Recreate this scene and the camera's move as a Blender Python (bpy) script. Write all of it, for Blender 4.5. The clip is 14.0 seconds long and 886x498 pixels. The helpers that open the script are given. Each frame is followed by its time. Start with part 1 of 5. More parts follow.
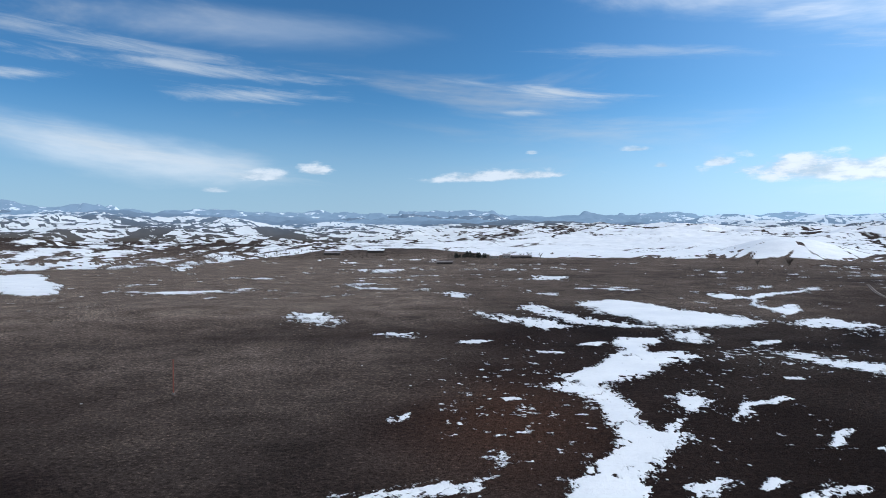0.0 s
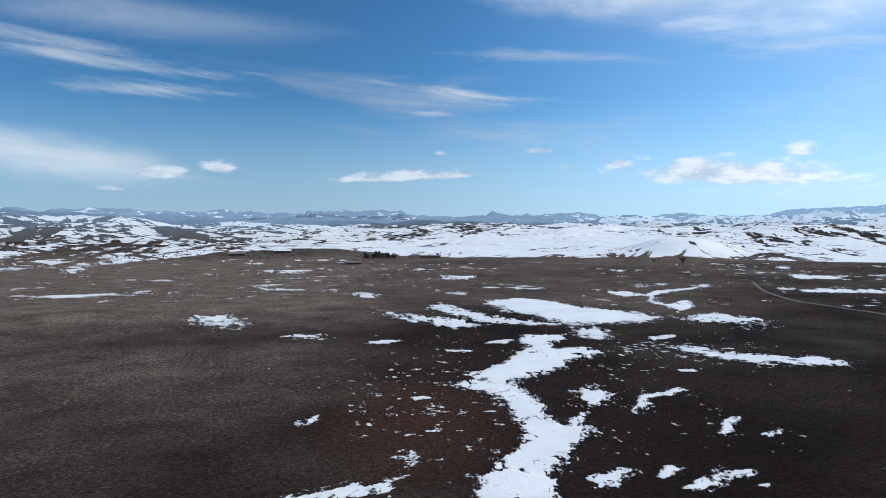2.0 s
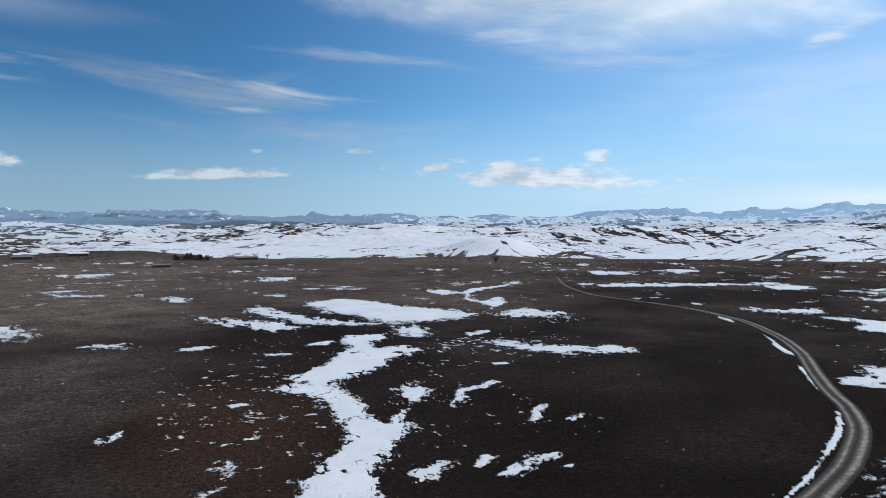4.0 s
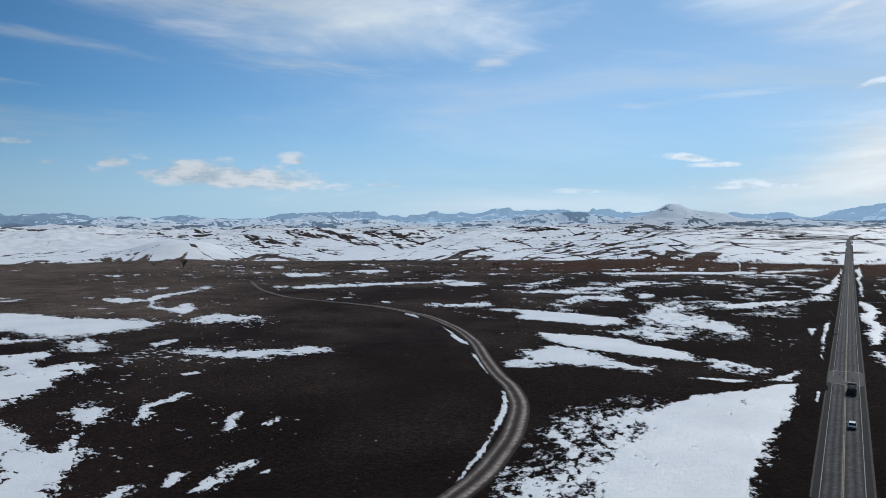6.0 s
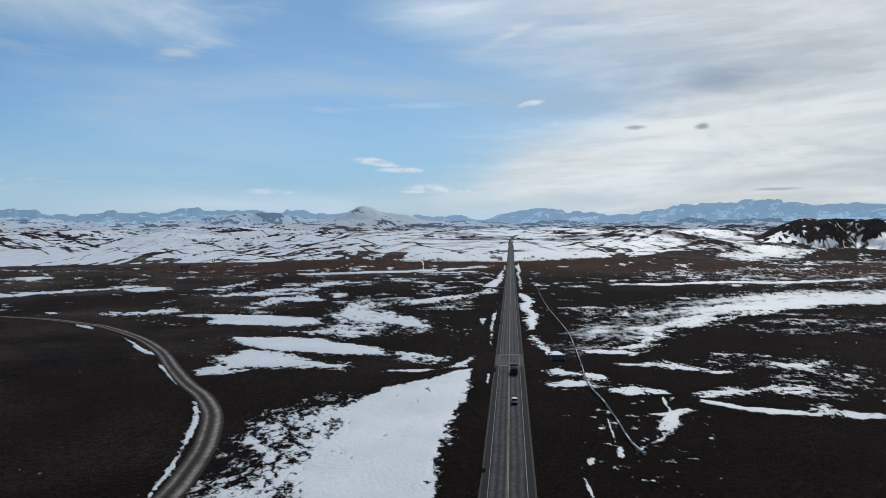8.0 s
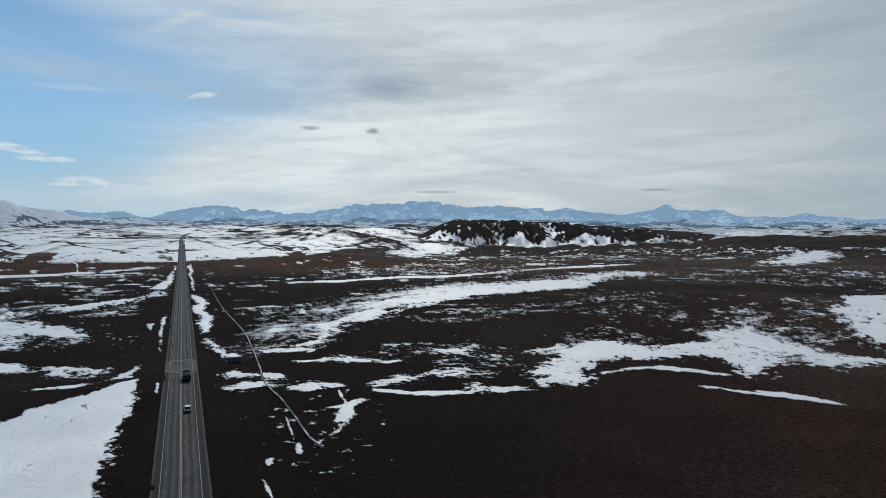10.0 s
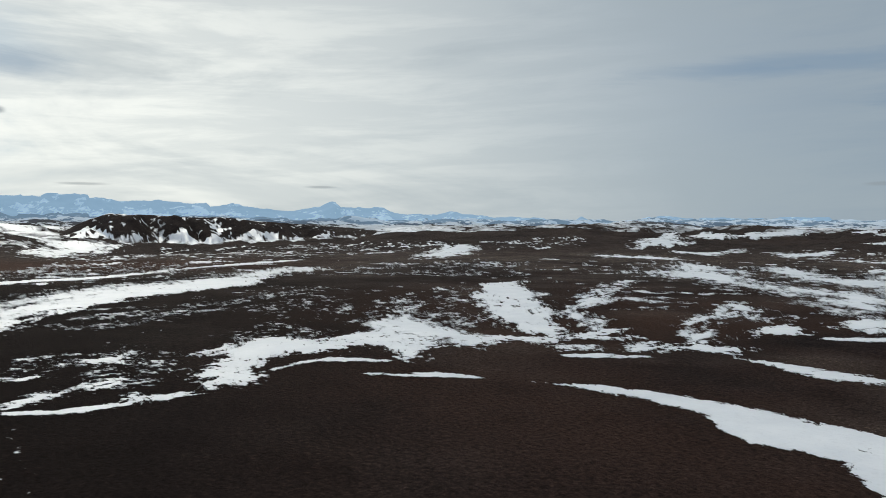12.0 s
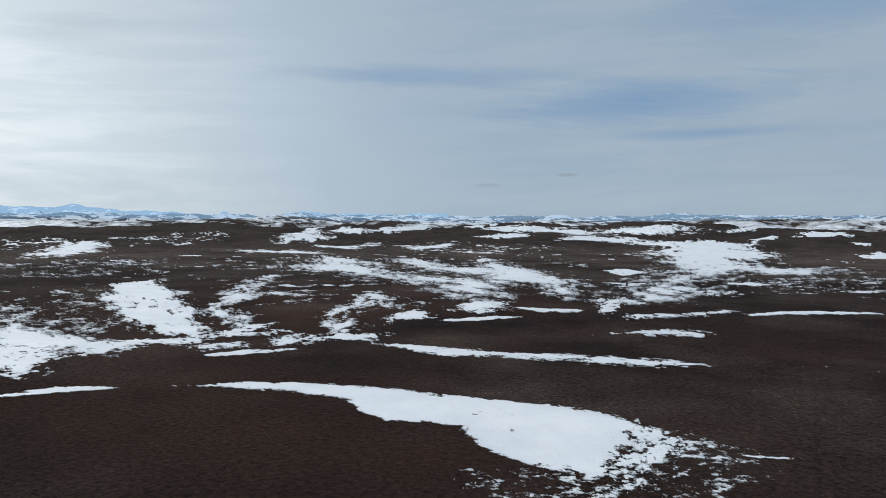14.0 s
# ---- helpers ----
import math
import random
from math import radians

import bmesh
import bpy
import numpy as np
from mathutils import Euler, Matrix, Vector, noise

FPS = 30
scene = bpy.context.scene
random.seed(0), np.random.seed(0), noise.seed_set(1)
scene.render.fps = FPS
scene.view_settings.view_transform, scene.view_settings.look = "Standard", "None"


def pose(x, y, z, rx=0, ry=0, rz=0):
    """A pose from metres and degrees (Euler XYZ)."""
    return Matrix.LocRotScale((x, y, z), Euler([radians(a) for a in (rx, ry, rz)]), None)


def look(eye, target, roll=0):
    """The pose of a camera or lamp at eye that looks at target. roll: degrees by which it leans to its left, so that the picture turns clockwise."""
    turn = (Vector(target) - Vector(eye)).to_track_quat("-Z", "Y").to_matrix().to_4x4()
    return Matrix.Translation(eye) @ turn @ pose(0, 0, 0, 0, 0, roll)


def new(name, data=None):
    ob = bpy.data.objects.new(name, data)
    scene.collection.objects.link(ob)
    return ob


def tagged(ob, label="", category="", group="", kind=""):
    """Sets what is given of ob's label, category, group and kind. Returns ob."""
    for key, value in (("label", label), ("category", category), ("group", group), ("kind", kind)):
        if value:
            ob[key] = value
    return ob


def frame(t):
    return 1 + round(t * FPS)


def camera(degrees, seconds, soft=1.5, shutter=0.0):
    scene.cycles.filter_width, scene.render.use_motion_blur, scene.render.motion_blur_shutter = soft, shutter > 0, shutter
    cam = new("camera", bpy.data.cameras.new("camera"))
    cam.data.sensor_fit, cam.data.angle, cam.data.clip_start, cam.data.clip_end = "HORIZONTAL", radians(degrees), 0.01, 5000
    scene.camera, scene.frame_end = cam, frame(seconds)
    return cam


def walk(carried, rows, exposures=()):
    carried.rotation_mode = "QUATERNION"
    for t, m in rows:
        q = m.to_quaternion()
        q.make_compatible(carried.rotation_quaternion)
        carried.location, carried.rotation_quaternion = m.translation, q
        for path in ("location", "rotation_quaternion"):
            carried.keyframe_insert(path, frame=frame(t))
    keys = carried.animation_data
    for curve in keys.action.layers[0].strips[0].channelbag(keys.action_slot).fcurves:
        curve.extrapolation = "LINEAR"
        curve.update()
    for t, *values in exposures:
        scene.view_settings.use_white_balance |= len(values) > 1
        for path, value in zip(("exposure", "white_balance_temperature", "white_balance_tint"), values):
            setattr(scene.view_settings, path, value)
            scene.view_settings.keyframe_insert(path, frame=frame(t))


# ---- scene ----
# ---- camera ----
cam = camera(64.62, 14.0, soft=0.75)
PATH = [
    (0.0, pose(0, 0, 45, 88.37, 0.09, -0.00)),
    (0.5, pose(0, 0, 45, 88.36, 0.05, -1.60)),
    (1.0, pose(0, 0, 45, 88.35, 0.05, -2.89)),
    (1.5, pose(0, 0, 45, 88.34, 0.04, -4.96)),
    (2.0, pose(0, 0, 45, 88.36, 0.04, -7.43)),
    (4.5, pose(0, 0, 45, 88.40, -0.05, -27.34)),
    (5.0, pose(0, 0, 45, 88.45, -0.15, -33.40)),
    (5.5, pose(0, 0, 45, 88.51, -0.02, -39.88)),
    (6.0, pose(0, 0, 45, 88.56, -0.01, -46.64)),
    (6.5, pose(0, 0, 45, 88.61, -0.01, -53.30)),
    (7.0, pose(0, 0, 45, 88.63, -0.00, -59.20)),
    (9.5, pose(0, 0, 45, 88.60, -0.11, -90.54)),
    (10.0, pose(0, 0, 45, 88.57, -0.17, -97.21)),
    (10.5, pose(0, 0, 45, 88.56, -0.09, -104.07)),
    (11.0, pose(0, 0, 45, 88.49, -0.10, -110.94)),
    (11.5, pose(0, 0, 45, 88.41, -0.11, -117.70)),
    (12.0, pose(0, 0, 45, 88.33, -0.13, -123.86)),
    (12.5, pose(0, 0, 45, 88.28, -0.15, -130.83)),
    (13.0, pose(0, 0, 45, 88.18, -0.13, -137.87)),
    (13.5, pose(0, 0, 45, 88.08, -0.22, -145.09)),
    (14.0, pose(0, 0, 45, 87.99, -0.18, -152.36)),
]
EXPOSURES = [(0.0, -0.2, 6200, 9), (2.0, -0.3, 6250, 9), (4.5, -0.55, 6350, 9), (6.5, -0.82, 6400, 8), (9.5, -1.03, 6300, 6), (11.0, -0.85, 6700, 5), (12.5, -0.62, 6900, 5), (14.0, -0.45, 6500, 6)]
walk(cam, PATH, EXPOSURES)

# ---- sky and sun ----
SUN_BEARING, SUN_HEIGHT = -92.0, 42.0
world = bpy.data.worlds.new("sky")
world.use_nodes = True
scene.world = world
WT = world.node_tree


def wm(op, a, b=0.0, c=0.0, clamp=False):
    n = WT.nodes.new("ShaderNodeMath")
    n.operation, n.use_clamp = op, clamp
    for sock, v in zip(n.inputs, (a, b, c)):
        if isinstance(v, (int, float)):
            sock.default_value = v
        else:
            WT.links.new(v, sock)
    return n.outputs[0]


def wmix(fac, a, b):
    n = WT.nodes.new("ShaderNodeMix")
    n.data_type = "RGBA"
    for sock, v in ((n.inputs[0], fac), (n.inputs[6], a), (n.inputs[7], b)):
        if isinstance(v, tuple):
            sock.default_value = (*v, 1)
        elif isinstance(v, (int, float)):
            sock.default_value = v
        else:
            WT.links.new(v, sock)
    return n.outputs[2]


def wstep(a, b, x):
    """A smooth step from 0 at a to 1 at b."""
    n = WT.nodes.new("ShaderNodeMapRange")
    n.interpolation_type = "SMOOTHSTEP"
    for sock, v in zip(n.inputs, (x, a, b, 0.0, 1.0)):
        if isinstance(v, (int, float)):
            sock.default_value = v
        else:
            WT.links.new(v, sock)
    return n.outputs[0]


def wnoise(vec, scale, detail, rough=0.55, dist=0.0):
    n = WT.nodes.new("ShaderNodeTexNoise")
    n.inputs["Scale"].default_value, n.inputs["Detail"].default_value = scale, detail
    n.inputs["Roughness"].default_value, n.inputs["Distortion"].default_value = rough, dist
    WT.links.new(vec, n.inputs["Vector"])
    return n.outputs["Fac"]


def wvec(x, y, z=0.0):
    n = WT.nodes.new("ShaderNodeCombineXYZ")
    for sock, v in zip(n.inputs, (x, y, z)):
        if isinstance(v, (int, float)):
            sock.default_value = v
        else:
            WT.links.new(v, sock)
    return n.outputs[0]


def make_sky():
    sky = WT.nodes.new("ShaderNodeTexSky")
    sky.sky_type, sky.sun_disc = "NISHITA", False
    sky.sun_elevation, sky.sun_rotation = radians(SUN_HEIGHT), radians(-SUN_BEARING)
    sky.air_density, sky.dust_density, sky.ozone_density = 1.0, 0.6, 2.0
    sky.altitude = 1800
    sep = WT.nodes.new("ShaderNodeSeparateXYZ")
    WT.links.new(WT.nodes.new("ShaderNodeTexCoord").outputs["Generated"], sep.inputs[0])
    x, y, z = sep.outputs
    el = wm("DEGREES", wm("ARCSINE", z))
    # bearing, cut behind the visible side (at +130)
    turn = radians(130 - 180)
    xr = wm("ADD", wm("MULTIPLY", x, math.cos(turn)), wm("MULTIPLY", y, math.sin(turn)))
    yr = wm("SUBTRACT", wm("MULTIPLY", y, math.cos(turn)), wm("MULTIPLY", x, math.sin(turn)))
    az = wm("ADD", wm("DEGREES", wm("ARCTAN2", wm("MULTIPLY", xr, -1.0), yr)), 130 - 180)
    flat = wvec(wm("MULTIPLY", az, 0.05), wm("MULTIPLY", el, 0.16))
    # high veil that thickens towards the sun and past it
    wisps = wnoise(wvec(wm("MULTIPLY", az, 0.035), wm("MULTIPLY", el, 0.15), 3.0), 1.0, 6, 0.6, 0.6)
    veil = wm("MULTIPLY", wstep(-64.0, -93.0, wm("ADD", az, wm("MULTIPLY", wm("SUBTRACT", wisps, 0.5), 45.0))), 0.93)
    streaks = wm("MULTIPLY", wstep(0.52, 0.8, wisps), wm("MULTIPLY", wstep(2.0, 9.0, el), 0.75))
    low = wm("MULTIPLY", wstep(11.0, 0.0, el), 0.85)
    fine = wnoise(wvec(wm("MULTIPLY", az, 0.33), wm("MULTIPLY", el, 0.9), 7.0), 1.0, 7, 0.62)
    sx, sy = -math.sin(radians(SUN_BEARING)), math.cos(radians(SUN_BEARING))
    toward = wm("ADD", wm("MULTIPLY", x, sx), wm("MULTIPLY", y, sy))
    sc = WT.nodes.new("ShaderNodeVectorMath")
    sc.operation = "MULTIPLY"
    sc.inputs[1].default_value = tuple(SKY_STRENGTH * c for c in SKY_TINT)
    WT.links.new(sky.outputs[0], sc.inputs[0])
    col = sc.outputs[0]
    col = wmix(streaks, col, (0.62, 0.72, 0.85))
    col = wmix(low, col, (0.6, 0.84, 1.08))
    gain = WT.nodes.new("ShaderNodeVectorMath")
    gain.operation = "SCALE"
    WT.links.new(col, gain.inputs[0])
    WT.links.new(wm("ADD", wm("MULTIPLY", wstep(-0.2, 1.0, toward), 0.85), 0.74), gain.inputs["Scale"])
    col = wmix(wm("MULTIPLY", wstep(0.05, 0.95, toward), 0.55), gain.outputs[0], (0.56, 0.76, 0.93))
    veil_col = wmix(wm("POWER", wm("MULTIPLY", wm("SUBTRACT", toward, 0.35), 1.55, 0.0, True), 2.4), (0.47, 0.575, 0.72), (1.62, 1.64, 1.64))
    veil_col = wmix(wm("MULTIPLY", wstep(0.46, 0.7, wisps), 0.45), veil_col, (0.55, 0.65, 0.77))
    veil_col = wmix(wm("MULTIPLY", wstep(0.62, 0.4, wnoise(wvec(wm("MULTIPLY", az, 0.06), wm("ADD", wm("MULTIPLY", el, 0.5), wm("MULTIPLY", az, 0.02)), 5.0), 1.0, 8, 0.62, 0.3)), 0.3), veil_col, (0.6, 0.69, 0.8))
    col = wmix(veil, col, veil_col)
    # single clouds: bearing, height, half width, half height, density, tilt; cirrus is combed out, cumulus is billowy
    comb = wnoise(wvec(wm("MULTIPLY", az, 0.13), wm("ADD", wm("MULTIPLY", el, 1.1), wm("MULTIPLY", az, -0.09)), 2.0), 1.0, 8, 0.65, 0.5)
    for clouds, grain, amp, lo, hi, dark, lite in ((SOFT, wisps, 2.0, -0.2, 1.0, (0.78, 0.9, 1.02), (1.05, 1.1, 1.16)), (CIRRUS, comb, 2.8, -0.1, 1.35, (0.66, 0.76, 0.87), (0.8, 0.86, 0.92)), (GREY, comb, 1.2, 0.2, 0.8, (0.36, 0.42, 0.5), (0.4, 0.45, 0.52)), (BLUE, comb, 1.6, -0.1, 0.9, (0.22, 0.4, 0.68), (0.3, 0.46, 0.7)), (CUMULUS, fine, 2.0, 0.12, 0.7, (0.56, 0.7, 0.84), (0.9, 0.98, 1.08))):
        mask = None
        g = wm("MULTIPLY", wm("SUBTRACT", grain, 0.5), amp)
        for a, e, w, h, d, k in clouds:
            da = wm("SUBTRACT", az, a)
            u = wm("DIVIDE", da, w)
            v = wm("DIVIDE", wm("SUBTRACT", wm("SUBTRACT", el, e), wm("MULTIPLY", da, k)), h)
            if clouds is CUMULUS:
                # flat bases
                v = wm("MAXIMUM", v, wm("MULTIPLY", v, -2.0))
            q = wm("SQRT", wm("ADD", wm("MULTIPLY", u, u), wm("MULTIPLY", v, v)))
            f = wm("MULTIPLY", wstep(lo, hi, wm("ADD", wm("SUBTRACT", 1.0, q), g)), d)
            mask = f if mask is None else wm("MAXIMUM", mask, f)
        lit = WT.nodes.new("ShaderNodeVectorMath")
        lit.operation = "SCALE"
        WT.links.new(wmix(wstep(0.38, 0.6, grain), dark, lite), lit.inputs[0])
        WT.links.new(wm("ADD", 1.0, wm("MULTIPLY", wstep(0.2, 1.0, toward), 0.0 if clouds in (GREY, BLUE) else 0.55)), lit.inputs["Scale"])
        col = wmix(mask, col, lit.outputs[0])
    bg = WT.nodes["Background"]
    WT.links.new(col, bg.inputs["Color"])
    bg.inputs["Strength"].default_value = 1.0


SKY_STRENGTH, SKY_TINT = 0.118, (0.54, 1.03, 1.32)
CIRRUS = [(25, 6.1, 13, 1.1, 0.5, 0.16), (31, 10.8, 4, 0.5, 0.7, 0.0), (25, 13.4, 12, 1.0, 0.5, 0.12), (15, 10.4, 8, 0.7, 0.6, 0.0), (20, 12.2, 14, 0.7, 0.6, 0.05), (-16, 13.5, 10, 0.6, 0.35, 0.08),
          (-9, 10.8, 6.5, 0.65, 0.75, 0.08), (-2.5, 11.7, 3.5, 0.3, 0.7, 0.14), (-6.5, 9.3, 2.2, 0.35, 0.6, 0.0), (-36, 13.0, 8, 0.8, 0.4, 0.05), (-51, 13.5, 3, 0.7, 0.6, -0.3),
          (-77, 15.8, 3.6, 0.6, 0.8, -0.5), (-66, 10.0, 9, 0.4, 0.4, -0.05), (-30, 17.5, 9, 1.2, 0.5, 0.0)]
SOFT = [(-52, 10, 24, 8, 0.15, 0.0), (-55, 2.2, 26, 1.8, 0.85, 0.0), (-40, 16.8, 17, 4.6, 0.95, 0.05), (-24, 18.5, 14, 3.0, 0.75, 0.0), (-72, 17.5, 9, 2.5, 0.7, 0.0), (27, 6.2, 14, 1.9, 0.62, 0.15), (14, 15.5, 15, 1.6, 0.22, 0.0)]
CUMULUS = [(14.5, 4.1, 3.0, 0.8, 0.85, 0.0), (10.3, 4.6, 1.7, 0.9, 0.95, 0.0), (18, 3.0, 1.3, 0.4, 0.6, 0.0), (-4.5, 4.2, 8.5, 0.85, 0.9, -0.03),
           (-15.3, 6.2, 1.7, 0.4, 0.6, 0.0), (-7.2, 6.1, 0.6, 0.3, 0.6, 0.0), (-17.3, 4.9, 0.8, 0.4, 0.5, 0.0), (-21.5, 5.0, 1.6, 0.7, 0.8, 0.0),
           (-30.0, 4.0, 10.5, 1.9, 1.0, 0.04), (-27.0, 4.4, 4.0, 1.7, 1.0, 0.0), (-34.6, 5.6, 1.6, 0.8, 0.9, 0.0), (-42, 3.7, 2.0, 0.4, 0.5, 0.0), (-65.8, 5.6, 2.8, 0.55, 0.9, 0.1), (-68, 5.0, 2.5, 0.4, 0.8, 0.0), (-71.5, 3.4, 6.0, 0.6, 0.75, 0.0), (-58, 3.2, 3.0, 0.4, 0.5, 0.0), (-78.2, 10.2, 1.4, 0.45, 0.8, -0.2)]
GREY = [(-86.5, 8.2, 1.4, 0.3, 0.6, 0.0), (-91.5, 8.1, 0.9, 0.4, 0.7, 0.0), (-96.5, 3.2, 2.5, 0.2, 0.5, 0.0), (-114, 3.3, 2.0, 0.2, 0.5, 0.0), (-162.5, 4.0, 2.0, 0.3, 0.55, 0.0), (-156, 3.2, 2.0, 0.25, 0.4, 0.0)]
BLUE = [(-92.5, 11.4, 4.5, 1.4, 0.45, 0.0), (-168, 9.6, 14, 2.2, 0.75, -0.05), (-150, 11.8, 14, 1.1, 0.5, 0.0), (-182, 16, 16, 3.0, 0.6, 0.0), (-173, 7.0, 9, 0.6, 0.5, 0.0)]
make_sky()
sun = new("sun", bpy.data.lights.new("sun", "SUN"))
sun.data.energy, sun.data.angle, sun.data.color = 3.9, radians(1.0), (1.0, 0.95, 0.88)
sx, sy, sz = -math.sin(radians(SUN_BEARING)) * math.cos(radians(SUN_HEIGHT)), math.cos(radians(SUN_BEARING)) * math.cos(radians(SUN_HEIGHT)), math.sin(radians(SUN_HEIGHT))
sun.matrix_basis = look((sx * 300, sy * 300, sz * 300), (0, 0, 0))

# ---- materials ----
def mat(name):
    m = bpy.data.materials.new(name)
    m.use_nodes = True
    nt = m.node_tree
    b = nt.nodes["Principled BSDF"]
    return m, nt, b


def N(nt, kind, **kw):
    n = nt.nodes.new(kind)
    for k, v in kw.items():
        n.inputs[k].default_value = v
    return n


def noise_tex(nt, vec, scale, detail=5.0, rough=0.55, dist=0.0):
    n = N(nt, "ShaderNodeTexNoise", Scale=scale, Detail=detail, Roughness=rough, Distortion=dist)
    nt.links.new(vec, n.inputs["Vector"])
    return n.outputs["Fac"]


def ramp(nt, fac, *stops):
    n = nt.nodes.new("ShaderNodeValToRGB")
    el = n.color_ramp.elements
    while len(el) < len(stops):
        el.new(0.5)
    for e, (p, c) in zip(el, stops):
        e.position = p
        e.color = (c, c, c, 1) if isinstance(c, (int, float)) else (*c, 1)
    nt.links.new(fac, n.inputs["Fac"])
    return n.outputs["Color"]


def mix(nt, fac, a, b, how="MIX"):
    n = nt.nodes.new("ShaderNodeMix")
    n.data_type, n.blend_type = "RGBA", how
    for sock, v in ((n.inputs[0], fac), (n.inputs[6], a), (n.inputs[7], b)):
        if isinstance(v, (int, float)):
            sock.default_value = v
        elif isinstance(v, tuple):
            sock.default_value = (*v, 1)
        else:
            nt.links.new(v, sock)
    return n.outputs[2]


def mth(nt, op, a, b=0.0, c=0.0):
    n = nt.nodes.new("ShaderNodeMath")
    n.operation = op
    for sock, v in zip(n.inputs, (a, b, c)):
        if isinstance(v, (int, float)):
            sock.default_value = v
        else:
            nt.links.new(v, sock)
    return n.outputs[0]


def attr(nt, name):
    n = nt.nodes.new("ShaderNodeAttribute")
    n.attribute_name = name
    return n.outputs["Fac"]


def coords(nt, kind="Object"):
    return nt.nodes.new("ShaderNodeTexCoord").outputs[kind]


def bump(nt, b, height, strength, dist):
    n = N(nt, "ShaderNodeBump", Strength=strength, Distance=dist)
    nt.links.new(height, n.inputs["Height"])
    nt.links.new(n.outputs["Normal"], b.inputs["Normal"])


def plain(name, colour, rough=0.7, metal=0.0, grain=8.0, vary=0.25, depth=0.01):
    """A surface with grain and soft stains in one base colour."""
    m, nt, b = mat(name)
    co = coords(nt)
    f = noise_tex(nt, co, grain, 6)
    g = noise_tex(nt, co, grain * 0.17, 3)
    dark = tuple(c * (1 - vary) for c in colour)
    lite = tuple(min(1, c * (1 + vary)) for c in colour)
    c1 = mix(nt, ramp(nt, f, (0.3, 0.0), (0.7, 1.0)), dark, lite)
    c2 = mix(nt, ramp(nt, g, (0.35, 0.0), (0.7, 0.5)), c1, dark)
    nt.links.new(c2, b.inputs["Base Color"])
    b.inputs["Roughness"].default_value = rough
    b.inputs["Metallic"].default_value = metal
    bump(nt, b, f, 0.4, depth)
    return m


def snow_colour(nt, co):
    n1 = noise_tex(nt, co, 0.05, 6, 0.6)
    n2 = noise_tex(nt, co, 0.8, 5, 0.6)
    c = mix(nt, ramp(nt, n1, (0.35, 0.0), (0.75, 1.0)), (0.86, 0.88, 0.9), (0.72, 0.75, 0.79))
    return mix(nt, ramp(nt, n2, (0.55, 0.0), (0.85, 0.35)), c, (0.55, 0.55, 0.55)), n2


